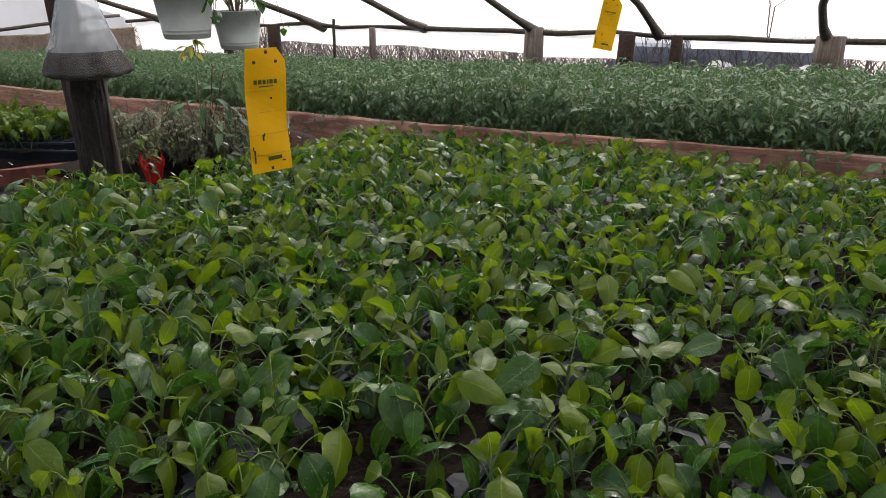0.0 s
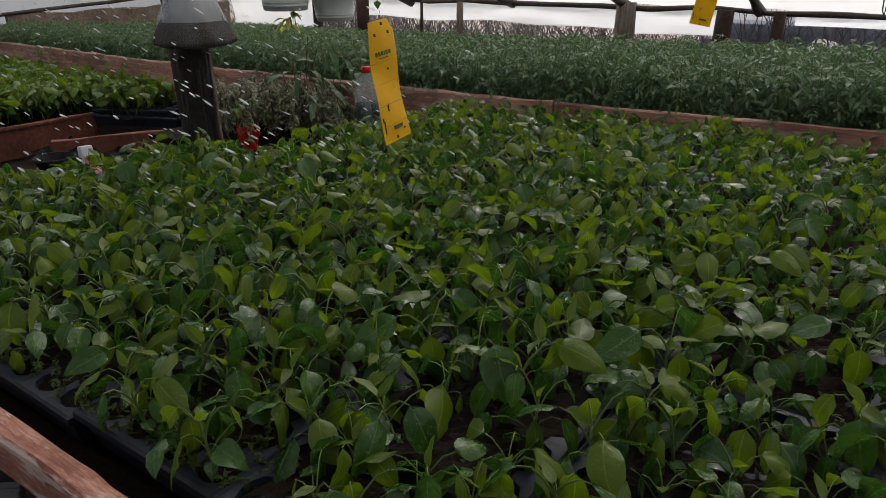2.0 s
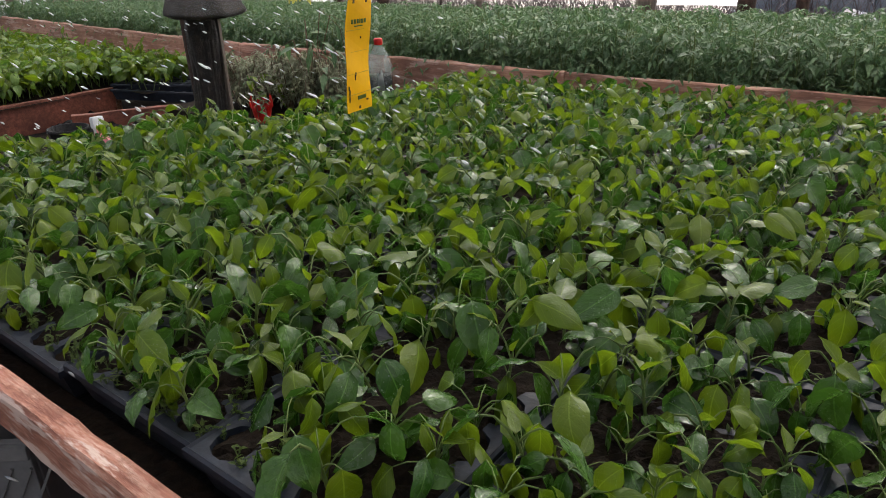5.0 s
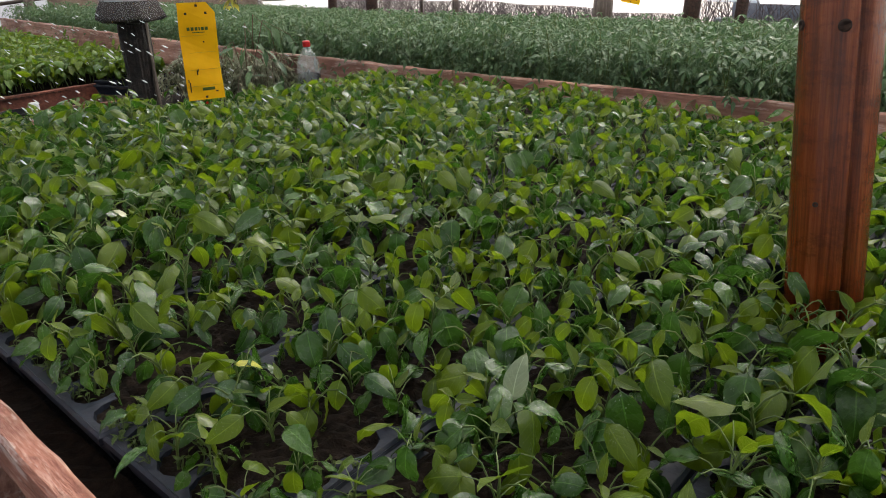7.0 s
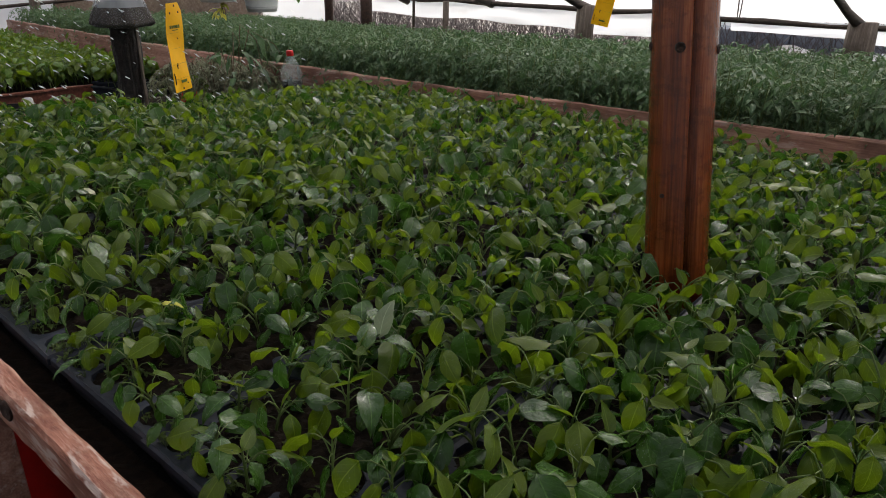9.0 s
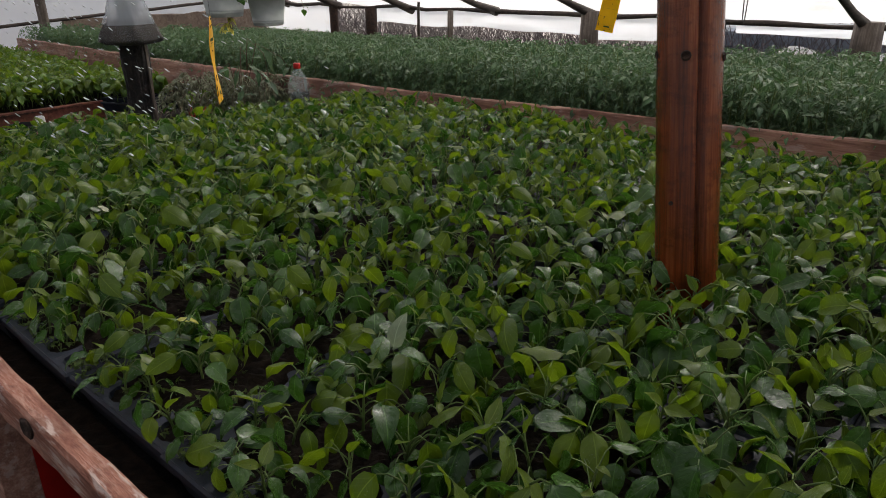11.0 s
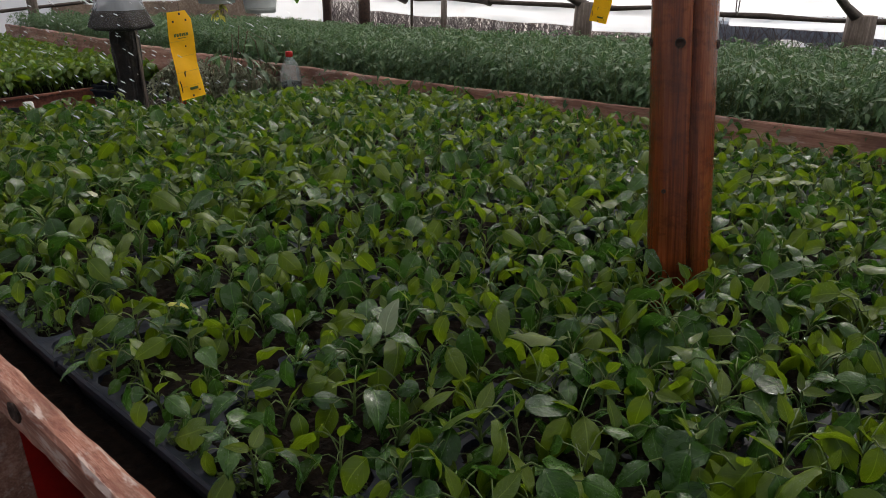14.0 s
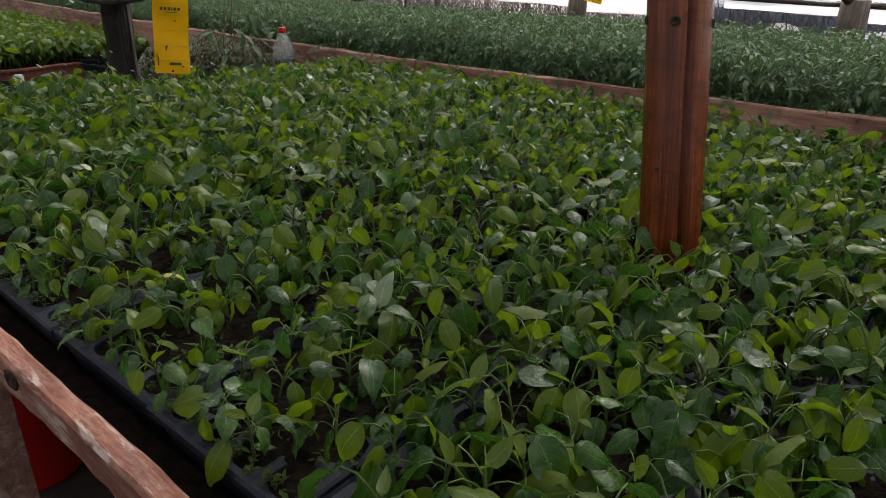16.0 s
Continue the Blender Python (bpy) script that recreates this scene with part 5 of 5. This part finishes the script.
def weeds():
    """Tiny sprouts on the soil of the trays nearest the plank."""
    r = random.Random(88)
    kinds = []
    for k in range(6):
        pieces = []
        for i in range(5):
            a, h = r.uniform(0, 360), r.uniform(0.004, 0.016)
            pieces.append((*tube_arrays([(0, 0, -0.002), (0.004 * math.cos(a), 0.004 * math.sin(a), h)], [0.0005, 0.0004], 3), 1))
            v, t, u = YOUNG_SHAPES[i % 4]
            pieces.append((moved(v, pose(0.004 * math.cos(a), 0.004 * math.sin(a), h, 0, r.uniform(-30, 30), a) @ Matrix.Scale(r.uniform(0.007, 0.014), 4)), t, u, 0))
        kinds.append(joined(pieces))
    places = []
    for _ in range(1500):
        u, v = r.uniform(-1.2, 1.5), 0.06 + 0.9 * r.random() ** 1.6
        places.append((r.randrange(6), at(u, v, SOIL_Z + 0.002 + bed_z(u, v), 0, 0, r.uniform(0, 360))))
    planted("weeds", kinds, places, [LEAF_LIGHT, STEM], "tiny weed sprouts on the soil of the trays", "weeds")


def marked_seedling(p, mat, size, tilt, turn, label):
    """A seedling with one leaf of another colour."""
    th = thing("pepper_seedling", pose(p[0], p[1], SOIL_Z), label, "seedling", "pepper seedlings in the trays")
    bm = bmesh.new()
    tube(bm, [(0, 0, -0.005), (0.003, 0, 0.03), (0, 0, p[2] - SOIL_Z)], [0.0022, 0.002, 0.0012], 6)
    part("stem", bm, STEM, th)
    for k in range(5):
        put_mesh("leaf", PEPPER_LEAVES[0][k], th, Matrix.Translation((0, 0, 0.02 + 0.008 * k)) @ pose(0, 0, 0, 0, 15, 137 * k) @ Matrix.Scale(0.055, 4))
    ob = put_mesh("pale_leaf", array_mesh("pale_leaf", (*LEAF_SHAPES[1], np.zeros(len(LEAF_SHAPES[1][1]))), [mat]), th,
                  Matrix.Translation((0, 0, p[2] - SOIL_Z)) @ pose(0, 0, 0, 0, 0, turn) @ pose(0, 0, 0, 0, tilt, 0) @ Matrix.Scale(size, 4))
    ob["label"] = "pale faded leaf"


weeds()
marked_seedling((-0.485, 0.55, 0.885), LEAF_PALE, 0.034, -50, 230, "green pepper seedling with one faded cream leaf")
marked_seedling((0.413, 0.68, 0.885), LEAF_UNDER, 0.06, -75, 120, "green pepper seedling with one leaf turned up, pale underside out")
marked_seedling((0.165, 0.47, 0.905), LEAF_YELLOW, 0.034, -10, 60, "green pepper seedling with one yellow leaf")
CLOUDS = [water_cloud(500 + i, 170) for i in range(5)]


# ---------------------------------------------------------------- what moves
def swing(x, y, z, lean, twist, yaw):
    """The trap's pose: its top edge at x, y, z, leaning in the plane across yaw, turned about its length."""
    return pose(x, y, z, 0, 0, yaw) @ pose(0, 0, 0, 0, lean, 0) @ pose(0, 0, 0, 0, 0, twist)


def motions():
    walk(near_trap, [(t, swing(x, y, z, lean, twist, yaw)) for t, x, y, z, lean, twist, yaw in (
        (0.0, -1.017, 0.966, 1.239, 2.0, 37, 52),
        (0.3, -1.016, 0.968, 1.231, 4.1, 15, 52),
        (0.5, -1.014, 0.971, 1.226, 3.6, 0, 51),
        (0.6, -1.012, 0.972, 1.229, 2.3, 0, 51),
        (0.8, -1.011, 0.975, 1.234, 0.6, 37, 51),
        (1.0, -1.008, 0.978, 1.239, -0.4, 42, 51),
        (1.2, -1.013, 0.972, 1.234, 1.0, 57, 51),
        (1.4, -1.016, 0.968, 1.228, 4.3, 57, 51),
        (1.5, -1.019, 0.966, 1.226, 3.6, 49, 51),
        (1.6, -1.016, 0.969, 1.228, 4.2, 47, 51),
        (1.8, -1.009, 0.977, 1.232, 2.4, 50, 50),
        (2.0, -1.004, 0.984, 1.235, -6.5, 58, 50),
        (2.2, -0.998, 0.992, 1.240, -18.1, 47, 50),
        (2.4, -0.991, 1.001, 1.244, -15.1, 43, 50),
        (2.5, -0.987, 1.005, 1.245, -11.2, 50, 50),
        (2.6, -0.991, 1.000, 1.243, -7.5, 62, 50),
        (2.8, -0.998, 0.992, 1.239, 0.1, 58, 50),
        (3.0, -1.004, 0.983, 1.234, -0.6, 54, 50),
        (3.2, -1.007, 0.982, 1.233, 1.2, 49, 50),
        (3.7, -1.020, 0.965, 1.235, 4.0, 40, 52),
        (4.3, -1.030, 0.955, 1.235, -3.0, 52, 53),
        (4.8, -1.030, 0.955, 1.235, 2.0, 60, 54),
        (5.3, -1.023, 0.966, 1.219, 6.6, 57, 54),
        (5.5, -1.024, 0.965, 1.218, 3.2, 43, 57),
        (5.7, -1.025, 0.964, 1.220, 3.7, 28, 60),
        (5.9, -1.025, 0.964, 1.222, 4.5, 14, 62),
        (6.0, -1.026, 0.964, 1.223, 5.1, 0, 63),
        (6.1, -1.026, 0.964, 1.224, 6.2, 0, 63),
        (6.3, -1.025, 0.965, 1.224, 7.3, 18, 65),
        (6.5, -1.025, 0.966, 1.225, 5.9, 9, 66),
        (6.7, -1.027, 0.963, 1.223, 1.9, 14, 67),
        (6.9, -1.028, 0.960, 1.222, 1.7, 21, 68),
        (7.0, -1.028, 0.959, 1.221, 1.7, 21, 68),
        (7.1, -1.027, 0.965, 1.224, 2.4, 34, 69),
        (7.3, -1.023, 0.977, 1.230, -2.9, 40, 70),
        (7.5, -1.019, 0.988, 1.236, -1.9, 44, 71),
        (7.8, -1.023, 0.976, 1.230, 4.4, 83, 71),
        (8.0, -1.026, 0.968, 1.226, 5.8, 79, 71),
        (8.1, -1.026, 0.967, 1.227, 1.1, 73, 71),
        (8.4, -1.027, 0.963, 1.230, -1.8, 67, 71),
        (8.5, -1.028, 0.962, 1.231, -2.7, 72, 71),
        (8.7, -1.025, 0.968, 1.233, 2.8, 71, 70),
        (9.3, -1.030, 0.955, 1.250, -2.0, 60, 71),
        (9.9, -1.030, 0.955, 1.250, 4.0, 72, 71),
        (10.5, -1.020, 0.980, 1.255, -1.0, 80, 71),
        (11.0, -1.001, 1.037, 1.251, 0.2, 83, 70),
        (11.1, -1.004, 1.028, 1.243, 6.8, 83, 70),
        (11.2, -1.008, 1.018, 1.235, 6.7, 80, 70),
        (11.3, -1.011, 1.009, 1.226, 10.2, 52, 70),
        (11.4, -1.014, 1.000, 1.218, 4.3, 0, 70),
        (11.5, -1.018, 0.990, 1.210, -4.3, 0, 70),
        (11.6, -1.010, 1.011, 1.218, -5.4, 29, 70),
        (11.7, -1.003, 1.032, 1.226, -6.4, 54, 70),
        (11.8, -0.996, 1.053, 1.234, -10.4, 68, 70),
        (11.9, -0.989, 1.074, 1.243, -22.6, 84, 70),
        (12.0, -0.981, 1.095, 1.251, -31.6, 77, 70),
        (12.1, -0.983, 1.092, 1.253, -33.8, 58, 70),
        (12.2, -0.984, 1.088, 1.254, -34.9, 69, 70),
        (12.3, -0.985, 1.085, 1.256, -24.4, 72, 70),
        (12.4, -0.986, 1.082, 1.258, -13.1, 71, 70),
        (12.5, -0.987, 1.079, 1.259, -11.9, 74, 70),
        (12.7, -0.998, 1.048, 1.246, -4.9, 76, 70),
        (12.9, -1.008, 1.017, 1.232, -2.3, 86, 70),
        (13.0, -1.014, 1.002, 1.225, -0.6, 74, 70),
        (13.1, -1.017, 0.992, 1.225, 2.8, 67, 70),
        (13.3, -1.024, 0.971, 1.224, 5.8, 56, 70),
        (13.5, -1.031, 0.951, 1.222, 10.9, 52, 70),
        (13.7, -1.028, 0.960, 1.224, 5.6, 50, 70),
        (13.9, -1.025, 0.970, 1.225, -0.1, 52, 70),
        (14.0, -1.023, 0.974, 1.226, -2.2, 48, 70),
        (14.1, -1.024, 0.971, 1.225, -3.0, 49, 70),
        (14.3, -1.027, 0.964, 1.224, 2.2, 52, 70),
        (14.5, -1.029, 0.958, 1.223, 6.9, 69, 70),
        (14.7, -1.027, 0.962, 1.226, 7.5, 84, 70),
        (14.9, -1.026, 0.967, 1.229, 2.9, 58, 70),
        (15.0, -1.025, 0.969, 1.230, 1.9, 49, 70),
        (15.1, -1.026, 0.967, 1.229, 1.3, 38, 70),
        (15.3, -1.027, 0.963, 1.225, 1.4, 0, 70),
        (15.5, -1.028, 0.959, 1.222, 6.3, 9, 70),
        (15.6, -1.028, 0.962, 1.222, 8.0, 14, 70),
        (15.9, -1.025, 0.969, 1.223, 7.0, 14, 70),
        (16.0, -1.024, 0.971, 1.223, 6.0, 14, 70),
    )])
    # each handful of drops falls through the spray again and again
    for i, cloud in enumerate(CLOUDS):
        rows, t, k = [], -0.1 * i, 0
        r = random.Random(700 + i)
        while t < 16.0:
            u, v = -1.7 + 0.2 * (i - 2) + r.uniform(-0.1, 0.1), 0.9 + r.uniform(-0.2, 0.2)
            for dt, du, z in ((0.0, -0.28, 1.5), (0.42, 0.28, 0.55)):
                if 0 <= t + dt <= 16:
                    rows.append((t + dt, at(u + du, v, z)))
            t += 0.5
        first, last = rows[0][1], rows[-1][1]
        rows = ([] if rows[0][0] < 0.02 else [(0.0, first)]) + rows + ([] if rows[-1][0] > 15.98 else [(16.0, last)])
        walk(cloud, rows)


motions()
